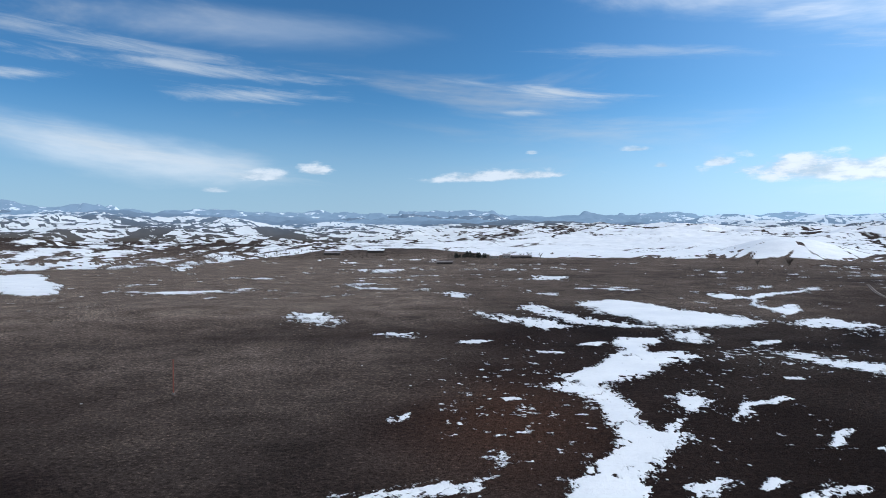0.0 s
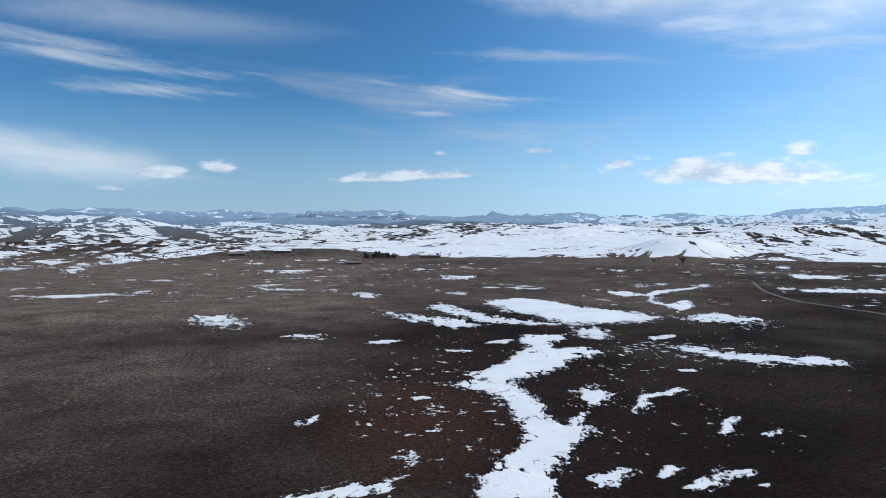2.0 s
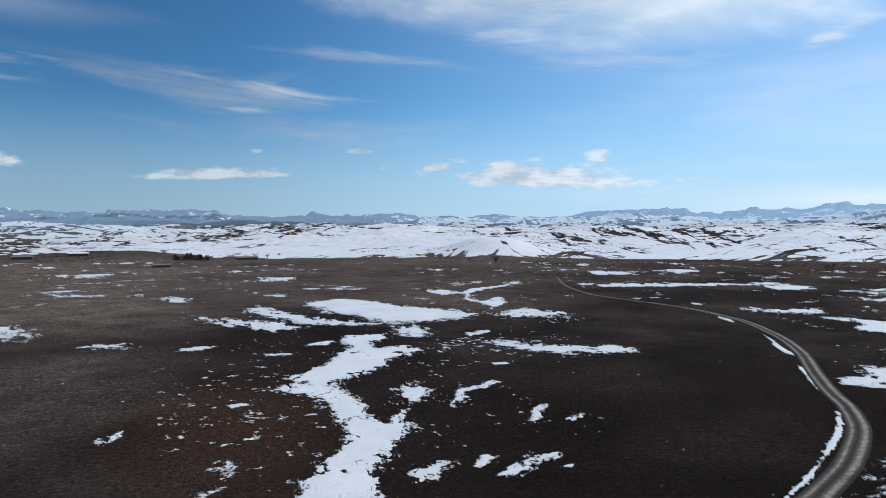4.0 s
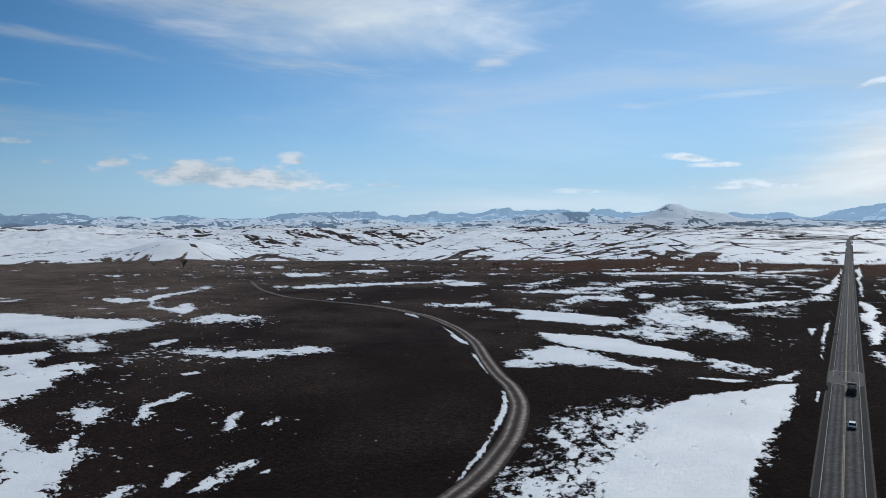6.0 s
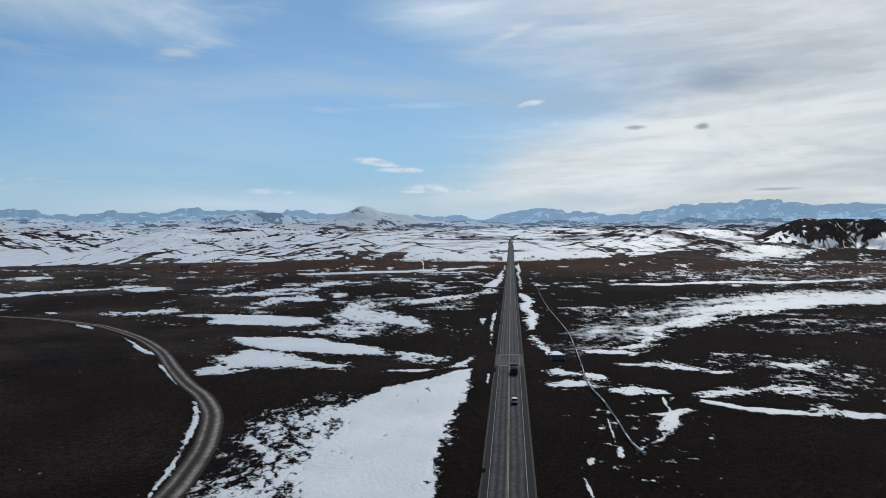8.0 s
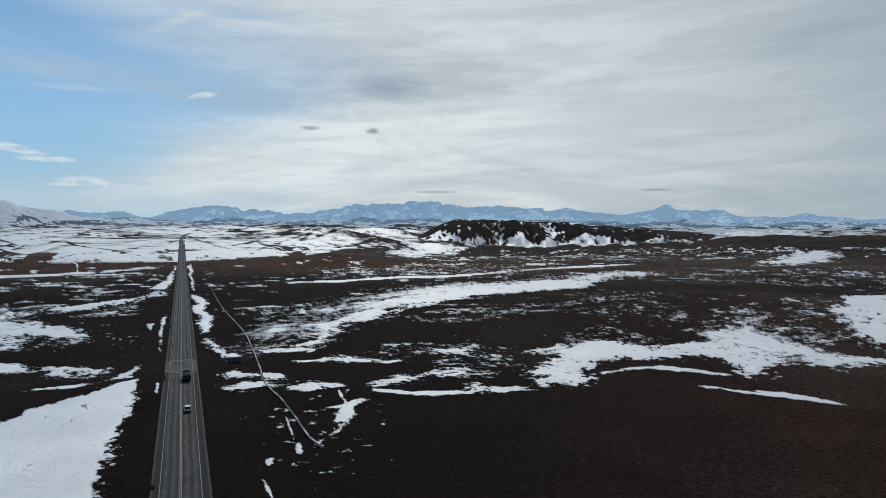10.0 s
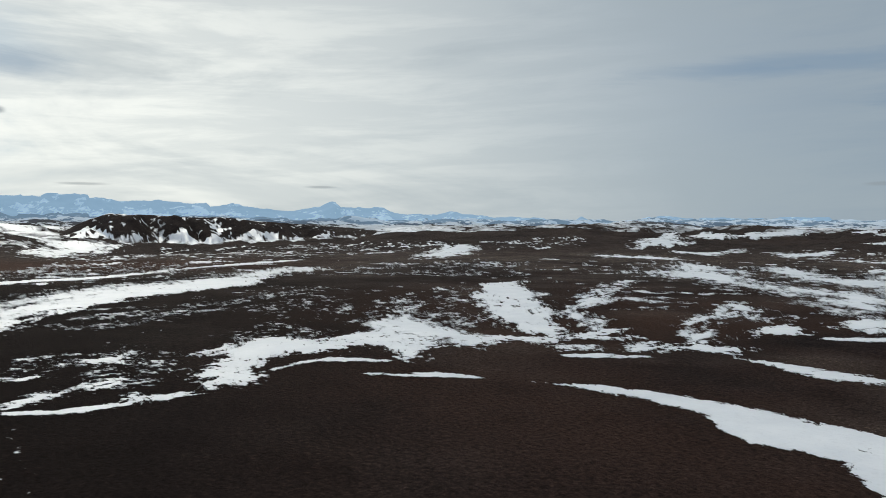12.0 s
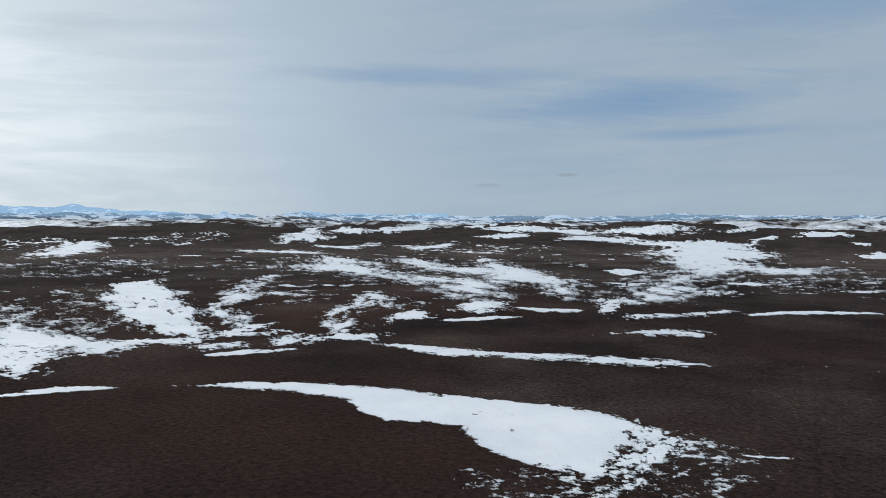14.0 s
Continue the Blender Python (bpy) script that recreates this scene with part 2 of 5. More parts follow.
def ground_material():
    """Winter steppe: dark soil, dry grass and tussocks; snow lies where the cover attribute says so."""
    m, nt, b = mat("winter_steppe")
    co = coords(nt)
    big = noise_tex(nt, co, 0.006, 6, 0.6)
    mid = noise_tex(nt, co, 0.05, 6, 0.62)
    fine = noise_tex(nt, co, 0.7, 8, 0.75)
    tuft = noise_tex(nt, co, 1.3, 5, 0.75, 0.6)
    soil = mix(nt, ramp(nt, mid, (0.3, 0.0), (0.7, 1.0)), SOIL_DARK, SOIL_LITE)
    soil = mix(nt, ramp(nt, big, (0.4, 0.0), (0.62, 0.8)), soil, SOIL_RED)
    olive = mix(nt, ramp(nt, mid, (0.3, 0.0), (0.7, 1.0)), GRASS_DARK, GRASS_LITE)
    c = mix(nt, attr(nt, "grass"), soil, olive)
    c = mix(nt, attr(nt, "russet"), c, RUSSET)
    # backlit ground: a darker colour painted in towards the sun
    c = mix(nt, attr(nt, "backlit"), c, mix(nt, mid, (0.0098, 0.0064, 0.0053), (0.025, 0.0164, 0.0136)))
    c = mix(nt, ramp(nt, fine, (0.36, 0.7), (0.62, 0.0)), c, tuple(v * 0.3 for v in SOIL_DARK))
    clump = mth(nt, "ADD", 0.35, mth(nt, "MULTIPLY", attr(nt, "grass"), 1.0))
    # raised tufts coloured lighter, the hollows between them darker, at their own hue
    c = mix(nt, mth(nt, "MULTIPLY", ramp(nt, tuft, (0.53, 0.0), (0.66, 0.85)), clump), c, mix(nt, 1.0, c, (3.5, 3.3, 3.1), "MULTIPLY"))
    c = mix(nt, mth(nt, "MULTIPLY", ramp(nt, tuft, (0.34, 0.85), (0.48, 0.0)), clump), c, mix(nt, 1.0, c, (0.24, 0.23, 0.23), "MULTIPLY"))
    c = mix(nt, mth(nt, "MULTIPLY", ramp(nt, tuft, (0.58, 0.0), (0.75, 0.6)), attr(nt, "grass")), c, STRAW)
    sc, n2 = snow_colour(nt, co)
    e = mth(nt, "MULTIPLY", mth(nt, "SUBTRACT", noise_tex(nt, co, 0.03, 8, 0.65), 0.5), 0.4)
    e = mth(nt, "ADD", e, mth(nt, "MULTIPLY", mth(nt, "SUBTRACT", noise_tex(nt, co, 0.4, 6, 0.75), 0.5), mth(nt, "MULTIPLY", attr(nt, "close"), 1.5)))
    e = mth(nt, "ADD", e, mth(nt, "MULTIPLY", mth(nt, "SUBTRACT", noise_tex(nt, co, 2.2, 4, 0.75), 0.5), attr(nt, "close")))
    edge = mth(nt, "ADD", attr(nt, "cover"), e)
    w = mth(nt, "ADD", 0.06, mth(nt, "MULTIPLY", attr(nt, "thin"), 0.24))
    mr = nt.nodes.new("ShaderNodeMapRange")
    nt.links.new(edge, mr.inputs["Value"])
    nt.links.new(mth(nt, "SUBTRACT", 0.515, w), mr.inputs["From Min"])
    nt.links.new(mth(nt, "ADD", 0.515, w), mr.inputs["From Max"])
    s = mr.outputs["Result"]
    c = mix(nt, s, c, sc)
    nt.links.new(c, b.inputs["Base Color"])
    nt.links.new(mth(nt, "SUBTRACT", 0.95, mth(nt, "MULTIPLY", s, 0.42)), b.inputs["Roughness"])
    nt.links.new(mth(nt, "ADD", 0.02, mth(nt, "MULTIPLY", s, 0.43)), b.inputs["Specular IOR Level"])
    h = mth(nt, "ADD", fine, mth(nt, "MULTIPLY", tuft, 0.6))
    h = mth(nt, "MULTIPLY", h, mth(nt, "SUBTRACT", 1.0, mth(nt, "MULTIPLY", s, 0.8)))
    bump(nt, b, h, 1.0, 0.8)
    return m


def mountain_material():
    """Far ranges: rock with snow; distance haze is painted in as bluer rock, duller snow and blue emission."""
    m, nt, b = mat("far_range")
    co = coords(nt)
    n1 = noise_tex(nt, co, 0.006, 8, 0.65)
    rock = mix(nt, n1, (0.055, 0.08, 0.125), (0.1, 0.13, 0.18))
    rock = mix(nt, mth(nt, "MULTIPLY", attr(nt, "haze"), 3.0), mix(nt, n1, (0.05, 0.042, 0.036), (0.11, 0.095, 0.082)), rock)
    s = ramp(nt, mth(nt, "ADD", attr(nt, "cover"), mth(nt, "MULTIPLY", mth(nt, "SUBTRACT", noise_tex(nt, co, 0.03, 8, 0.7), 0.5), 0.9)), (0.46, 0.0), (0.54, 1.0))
    c = mix(nt, s, rock, mix(nt, attr(nt, "haze"), (0.66, 0.69, 0.72), (0.36, 0.4, 0.45)))
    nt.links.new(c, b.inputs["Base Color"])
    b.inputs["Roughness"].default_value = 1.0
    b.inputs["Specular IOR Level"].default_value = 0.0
    # blue emission stands in for light scattered by the distance
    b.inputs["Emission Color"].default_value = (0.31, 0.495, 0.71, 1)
    nt.links.new(mth(nt, "MULTIPLY", attr(nt, "haze"), HAZE_GLOW), b.inputs["Emission Strength"])
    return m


SOIL_DARK, SOIL_LITE, SOIL_RED = (0.0155, 0.0113, 0.0109), (0.041, 0.0302, 0.0278), (0.045, 0.0303, 0.0262)
GRASS_DARK, GRASS_LITE, RUSSET, STRAW = (0.1, 0.081, 0.07), (0.245, 0.199, 0.17), (0.095, 0.05, 0.034), (0.36, 0.31, 0.26)
HAZE_GLOW = 0.92
GROUND, RANGE = ground_material(), mountain_material()

# ---- terrain ----
def lattice(ix, iy, seed):
    h = (ix.astype(np.int64) * 374761393 + iy.astype(np.int64) * 668265263 + seed * 974711) & 0xFFFFFFFF
    h = ((h ^ (h >> 13)) * 1274126177) & 0xFFFFFFFF
    return ((h ^ (h >> 16)) & 0xFFFF) / 65535.0 * 2 - 1


def vnoise(x, y, seed=0):
    ix, iy = np.floor(x), np.floor(y)
    fx, fy = x - ix, y - iy
    fx, fy = fx * fx * fx * (fx * (fx * 6 - 15) + 10), fy * fy * fy * (fy * (fy * 6 - 15) + 10)
    a, b = lattice(ix, iy, seed), lattice(ix + 1, iy, seed)
    c, d = lattice(ix, iy + 1, seed), lattice(ix + 1, iy + 1, seed)
    return (a * (1 - fx) + b * fx) * (1 - fy) + (c * (1 - fx) + d * fx) * fy


def fbm(x, y, scale, octaves=4, seed=0, gain=0.5):
    out, amp, tot = 0.0, 1.0, 0.0
    x, y = x / scale, y / scale
    for k in range(octaves):
        out = out + amp * vnoise(x, y, seed + 17 * k)
        tot += amp
        amp *= gain
        x, y = x * 2.03 + y * 0.31 + 5.1, y * 2.03 - x * 0.31 + 9.7
    return out / tot * 1.6


def bearing(deg, r):
    """Plan place at a bearing (degrees, anticlockwise from +y) and distance."""
    return -math.sin(radians(deg)) * r, math.cos(radians(deg)) * r


def hump(x, y, deg, r, across, along, height, power=2.0):
    cx, cy = bearing(deg, r)
    ux, uy = math.cos(radians(deg)), math.sin(radians(deg))
    u = ((x - cx) * ux + (y - cy) * uy) / across
    v = (-(x - cx) * uy + (y - cy) * ux) / along
    return height * np.exp(-((u * u + v * v) ** (power / 2)))


def smooth(a, b, x):
    t = np.clip((x - a) / (b - a), 0, 1)
    return t * t * (3 - 2 * t)


def plateau(az, r):
    """The plateau's share of the height, the way up its front face (0 foot, 1 rim), its hollows and the rim's height."""
    hollow, slant = 0.0, 1.6 * (1 - np.clip((r - 1700) / 190, 0, 1))
    for a, w, k in ((-100.9, 0.8, 1.0), (-105.4, 0.9, 0.9), (-109.4, 0.5, 0.8), (-112.0, 0.8, 0.9), (-97.0, 0.2, 0.5), (-103.4, 0.25, 0.6), (-107.6, 0.25, 0.6)):
        hollow = np.maximum(hollow, k * np.exp(-((az - a + slant) / w) ** 2))
    top = np.interp(-az, (94, 95.4, 97, 98.4, 100.8, 102, 104.8, 107, 109, 113, 117, 121), (24, 38, 64, 80, 80, 75, 73, 70, 64, 54, 46, 40))
    foot = 1650 + 80 * hollow + 45 * fbm(az * 31, r / 9, 70, 3, 36) + 12 * np.abs(az + 103)
    up = (r - foot) / 190
    edge = np.clip(up, 0, 1) ** 0.85 * smooth(2700, 2250, r) * smooth(-94.2, -96.4, az) * smooth(-121, -115, az)
    return edge, up, hollow, top


def terrain(x, y):
    r = np.hypot(x, y)
    az = np.degrees(np.arctan2(-x, y))
    az = np.where(az > 100, az - 360, az)
    z = 45 * (np.maximum(r - 1000, 0) / 2800) ** 1.3
    far = smooth(1020, 1500, r)
    z = z + far * fbm(x, y, 340, 6, 3, 0.55) * (8 + 9 * smooth(1500, 3500, r) * smooth(-150, -110, az))
    z = z + smooth(2800, 3600, r) * (14 - 30 * np.abs(fbm(x, y, 330, 5, 12)))
    z = z + fbm(x, y, 110, 4, 8) * 0.7 * smooth(40, 300, r) + fbm(x, y, 22, 4, 5) * 0.16 * smooth(30, 120, r)
    left = smooth(5, 27, az) * smooth(100, 60, az)
    z = z + left * smooth(950, 2300, r) * 62 * (1 + 0.35 * fbm(x, y, 300, 6, 21, 0.6))
    z = z + hump(x, y, 27, 400, 150, 60, 3.6)
    # the ground climbs where the road leaves the plain
    z = z + 34 * smooth(650, 1800, r) * smooth(-54, -68, az) * smooth(-96, -84, az)
    wide = (1 - smooth(-54, -68, az) * smooth(-96, -84, az)) * (1 - left)
    z = z + wide * 30 * smooth(1030, 2000, r) * (1 + 0.5 * fbm(x, y, 260, 6, 23, 0.6))
    # named hills
    z = z + (hump(x, y, 24.8, 3300, 70, 260, 14) + hump(x, y, 21.5, 3300, 150, 260, 22) + hump(x, y, 16, 3500, 140, 240, 14)) * (1 + 0.6 * fbm(x, y, 120, 4, 91))
    z = z + hump(x, y, -26.1, 1260, 78, 120, 24, 2.6)
    z = z + hump(x, y, -11.47, 4150, 34, 60, 36, 1.3) + hump(x, y, -11.2, 4150, 190, 240, 36)
    z = z + hump(x, y, -21.8, 4000, 130, 200, 42) + hump(x, y, -7, 3900, 160, 200, 24) + hump(x, y, 1, 3700, 260, 200, 22)
    z = z + hump(x, y, -31.5, 4000, 260, 200, 32) + hump(x, y, -37, 4000, 200, 200, 28)
    z = z + hump(x, y, -65.0, 3300, 95, 180, 68, 1.7) + hump(x, y, -65.6, 3250, 330, 300, 44, 2.2) * (1 + 0.25 * fbm(x, y, 160, 4, 90)) + hump(x, y, -68.1, 3300, 70, 150, 26)
    z = z + hump(x, y, -57.2, 3600, 60, 100, 15) + hump(x, y, -56, 3650, 300, 200, 46)
    # a craggy plateau with hollows between its spurs
    edge, up, hollow, top = plateau(az, r)
    drop = smooth(-92, -97, az) * smooth(-124, -116, az) * smooth(2300, 1700, r) * smooth(1100, 1500, r)
    z = z - 13 * drop
    crag = edge * np.maximum(top - z, 0)
    z = z + crag * (1 + 0.1 * fbm(x, y, 60, 4, 35) - 0.22 * np.abs(fbm(az * 31, r / 5, 55, 4, 34)) * smooth(1.3, 0.6, up))
    z = z + hump(x, y, -87.5, 1750, 110, 120, 13) + hump(x, y, -90, 2600, 350, 200, 12)
    roll = smooth(-112, -140, az)
    z = z + roll * smooth(250, 900, r) * fbm(x, y, 240, 4, 44) * (1.9 + 6 * smooth(700, 2500, r))
    z = z - roll * smooth(2000, 3600, r) * 8
    return z, r, az, crag


def table(az, *pairs):
    xs = np.array([p[0] for p in pairs][::-1], float)
    ys = np.array([p[1] for p in pairs][::-1], float)
    return np.interp(az, xs, ys)


# one sheet: rings that widen with distance, sectors finer over the open side of the plain
rings = np.concatenate([np.linspace(4, 92, 12), 1 / np.linspace(1 / 100, 1 / 1050, 290), np.geomspace(1065, 4880, 185)])
sect = np.radians(np.concatenate([np.arange(36, -188, -0.125), np.arange(-188, -324, -1.0)]))
NR, NS = len(rings), len(sect)
GX = -np.sin(sect)[None, :] * rings[:, None]
GY = np.cos(sect)[None, :] * rings[:, None]
GZ, GR, GA, CRAG = terrain(GX, GY)


def line_distance(x, y, pts):
    best = np.full(x.shape, 1e9)
    for (ax, ay), (bx, by) in zip(pts[:-1], pts[1:]):
        dx, dy = bx - ax, by - ay
        t = np.clip(((x - ax) * dx + (y - ay) * dy) / (dx * dx + dy * dy), 0, 1)
        best = np.minimum(best, np.hypot(x - ax - t * dx, y - ay - t * dy))
    return best


ROAD = [(d, 0.5 + 0.2348 * d) for d in range(-600, 1500, 150)] + [(1610, 373), (1730, 381), (1850, 366), (2080, 312), (2300, 250)]
TRACK = [(340, 560), (299, 480), (277, 412), (274, 359), (275, 314), (265, 266), (243, 222), (217, 188), (192, 161), (171, 138), (158, 122), (144, 109), (125, 96), (107, 86.6), (95, 81.6), (86, 79), (70, 74), (50, 64), (30, 45), (18, 20), (10, 3)]


def spline(pts, step):
    """Catmull-Rom through plan points, resampled."""
    p = [Vector((*a, 0)) for a in pts]
    p = [p[0] * 2 - p[1]] + p + [p[-1] * 2 - p[-2]]
    out = []
    for i in range(1, len(p) - 2):
        n = max(2, int((p[i + 1] - p[i]).length / step))
        for k in range(n):
            t = k / n
            a, b, c, d = p[i - 1], p[i], p[i + 1], p[i + 2]
            out.append(0.5 * (2 * b + (c - a) * t + (2 * a - 5 * b + 4 * c - d) * t * t + (3 * b - a - 3 * c + d) * t ** 3))
    return [(v.x, v.y) for v in out] + [tuple(pts[-1])]


TRACK_LINE = spline(TRACK, 6)
near = GR < 700
ROAD_D = line_distance(GX, GY, ROAD)
TRACK_D = np.full(GX.shape, 1e9)
TRACK_D[near] = line_distance(GX[near], GY[near], TRACK_LINE)


def sheet(name, i, j, z, material):
    """The cells (i, j) of the sheet as a mesh at heights z."""
    nxt = np.roll(np.arange(NS), -1)
    k = nxt[j]
    quads = np.stack([i * NS + j, i * NS + k, (i + 1) * NS + k, (i + 1) * NS + j], 1)[:, ::-1]
    used, inv = np.unique(quads, return_inverse=True)
    me = bpy.data.meshes.new(name)
    me.vertices.add(len(used))
    co = np.stack([GX.ravel()[used], GY.ravel()[used], z.ravel()[used]], 1)
    me.vertices.foreach_set("co", co.astype(np.float32).ravel())
    n = len(quads)
    me.loops.add(4 * n)
    me.loops.foreach_set("vertex_index", inv.astype(np.int32).ravel())
    me.polygons.add(n)
    me.polygons.foreach_set("loop_start", np.arange(0, 4 * n, 4, dtype=np.int32))
    me.polygons.foreach_set("use_smooth", np.ones(n, dtype=bool))
    me.update(calc_edges=True)
    me.materials.append(material)
    return me, used


def add_attr(me, name, values):
    me.attributes.new(name, "FLOAT", "POINT").data.foreach_set("value", values.astype(np.float32))


# far snow cover, 0 to 1
edge_r = table(GA, (36, 850), (20, 900), (10, 1240), (2, 1260), (-4, 1130), (-9, 1080), (-55, 1070), (-66, 960), (-76, 950), (-86, 1020), (-93, 1450), (-104, 1700), (-112, 1750), (-120, 1800), (-135, 2000), (-190, 2000))
amount = table(GA, (36, 0.74), (20, 0.74), (8, 0.74), (-4, 0.8), (-12, 0.92), (-45, 0.92), (-60, 0.9), (-66, 0.8), (-76, 0.76), (-84, 0.74), (-100, 0.64), (-112, 0.6), (-130, 0.57), (-150, 0.58), (-190, 0.56))
ARC = GA * 31.0
wx, wy = GX + 150 * fbm(GX, GY, 600, 3, 60), GY + 150 * fbm(GX, GY, 600, 3, 61)
fine_ = smooth(-2, 8, GA)
streak = 0.5 * fbm(wx, wy, 300, 4, 62, 0.6) + (0.75 - 0.4 * fine_) * fbm(wx, wy, 95, 6, 63, 0.7) + (0.2 + 0.95 * fine_) * fbm(wx + wy * 0.7, wy * 0.8, 36, 5, 67, 0.7)
tilted = 0.6 * fbm(ARC * 0.8 + GR * 0.25, GR * 0.8 - ARC * 0.5, 130, 6, 161, 0.68) + 0.6 * fbm(ARC + GR * 0.2, GR * 0.9 - ARC * 0.4, 34, 5, 162, 0.72)
swing = table(GA, (36, 0.52), (6, 0.5), (0, 0.36), (-12, 0.15), (-58, 0.17), (-66, 0.3), (-100, 0.4), (-190, 0.42))
streak = streak * (1 - fine_) + tilted * fine_
gully = 0.4 * np.exp(-(fbm(wx, wy, 300, 6, 64, 0.5) / 0.045) ** 2)
for lean, size, seed in ((3.2, 330, 66), (-2.4, 280, 68), (1.1, 150, 69), (-0.6, 90, 75)):
    bend = 40 * fbm(GX, GY, 180, 3, seed + 100)
    gully = gully + (0.76 + 0.3 * fine_ - 0.35 * smooth(-60, -76, GA)) * np.exp(-(fbm(ARC / 1.3, GR + lean * ARC + bend, size, 5, seed, 0.5) / 0.075) ** 2) * smooth(-0.6, 0.0, fbm(GX, GY, 420, 3, seed + 50) + 0.3 * fine_) 
COVER = smooth(-35, 35, GR - edge_r - 28 * fbm(GX, GY, 160, 4, 70)) * (amount + 0.16 * smooth(1600, 2200, GR) * smooth(-108, -118, GA) - 0.1 - 0.06 * smooth(2200, 3000, GR) + swing * streak - 0.62 * gully)
rib = fbm(GA * 31 + 1.7 * GZ + 10 * fbm(GX, GY, 50, 4, 72), GZ * 0.35 + GR / 9, 30, 5, 71, 0.55)
_, UP, HOLLOW, _ = plateau(GA, GR)
ON_CRAG = 0.16 + 0.42 * smooth(0.3, 0.0, UP + 0.5 * fbm(ARC, GR / 2, 40, 5, 73)) + 0.24 * HOLLOW * smooth(1.2, 0.9, UP) + 0.36 * np.exp(-(rib / 0.05) ** 2) + 0.36 * smooth(1.0, 1.2, UP) + 0.45 * fbm(ARC + 0.3 * GR, GR / 1.6, 15, 5, 74, 0.75)
COVER = np.where((UP > -0.35) & (UP < 2.2) & (GA < -95.2) & (GA > -118.5), ON_CRAG * smooth(-0.35, -0.1, UP + 0.2 * fbm(GX, GY, 60, 4, 76)), COVER)
COVER = COVER + hump(GX, GY, -26.1, 1250, 75, 110, 0.3, 4)
COVER = COVER + hump(GX, GY, -65.2, 3300, 260, 300, 0.2) - hump(GX, GY, -57.2, 3600, 30, 24, 0.9) - hump(GX, GY, 24.8, 3200, 70, 200, 0.5) - hump(GX, GY, -11.47, 4130, 40, 70, 0.9)
COVER = np.clip(COVER - 0.4 * smooth(2650, 3000, GR) * smooth(-22, -15, GA), 0, 1)
# grass tone; the 900-1300 m term pales the colour for distance haze
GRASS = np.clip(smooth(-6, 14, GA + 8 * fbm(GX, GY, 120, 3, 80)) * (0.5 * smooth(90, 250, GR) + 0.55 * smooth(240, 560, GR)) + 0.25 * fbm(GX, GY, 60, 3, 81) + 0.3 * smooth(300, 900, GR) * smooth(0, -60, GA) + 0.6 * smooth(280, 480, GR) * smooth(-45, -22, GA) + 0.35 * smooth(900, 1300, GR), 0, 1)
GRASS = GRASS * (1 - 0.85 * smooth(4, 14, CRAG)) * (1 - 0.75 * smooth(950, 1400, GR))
RUSS = hump(GX, GY, -5.5, 165, 22, 40, 0.8) + smooth(700, 850, GR) * smooth(1150, 950, GR) * smooth(-45, -55, GA) * smooth(-120, -100, GA) * 0.7
RUSS = np.clip(RUSS + 0.26 * smooth(-98, -118, GA) * (1 - 0.6 * smooth(-150, -172, GA)) * smooth(700, 350, GR) * (1 + fbm(GX, GY, 70, 4, 82)), 0, 1)
CLOSE = smooth(1150, 800, GR)
# soil either side of the road, its backlit darkness put into the colour
BACKLIT = np.maximum(smooth(-48, -74, GA + 6 * fbm(GX, GY, 80, 3, 85)), 0.7 * smooth(-9, -38, GA + 6 * fbm(GX, GY, 80, 3, 85)) * smooth(320, 200, GR)) * smooth(-128, -112, GA) * smooth(900, 500, GR) * 0.85 * (1 - 0.45 * smooth(-95, -112, GA))
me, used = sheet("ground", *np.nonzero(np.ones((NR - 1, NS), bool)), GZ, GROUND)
for nm, arr in (("cover", COVER), ("grass", GRASS), ("russet", RUSS), ("backlit", BACKLIT), ("close", CLOSE), ("thin", np.where(CRAG > 3, 0.12, (0.22 + 0.33 * smooth(-85, -110, GA)) * smooth(1050, 1400, GR)))):
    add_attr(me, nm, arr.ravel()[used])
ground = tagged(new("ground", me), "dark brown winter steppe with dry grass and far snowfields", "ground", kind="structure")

# the hills behind the plain, with bluish distance haze painted into colour and emission
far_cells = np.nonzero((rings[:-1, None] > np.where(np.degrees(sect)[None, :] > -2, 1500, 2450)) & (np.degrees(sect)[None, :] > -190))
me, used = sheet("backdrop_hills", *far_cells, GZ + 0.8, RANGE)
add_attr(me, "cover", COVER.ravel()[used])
add_attr(me, "haze", (0.6 * smooth(2300, 4000, GR) + 0.3 * smooth(1400, 2400, GR) * smooth(4000, 2300, GR) * smooth(-4, 6, GA)).ravel()[used])
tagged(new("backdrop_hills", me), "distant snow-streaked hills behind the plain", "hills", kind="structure")

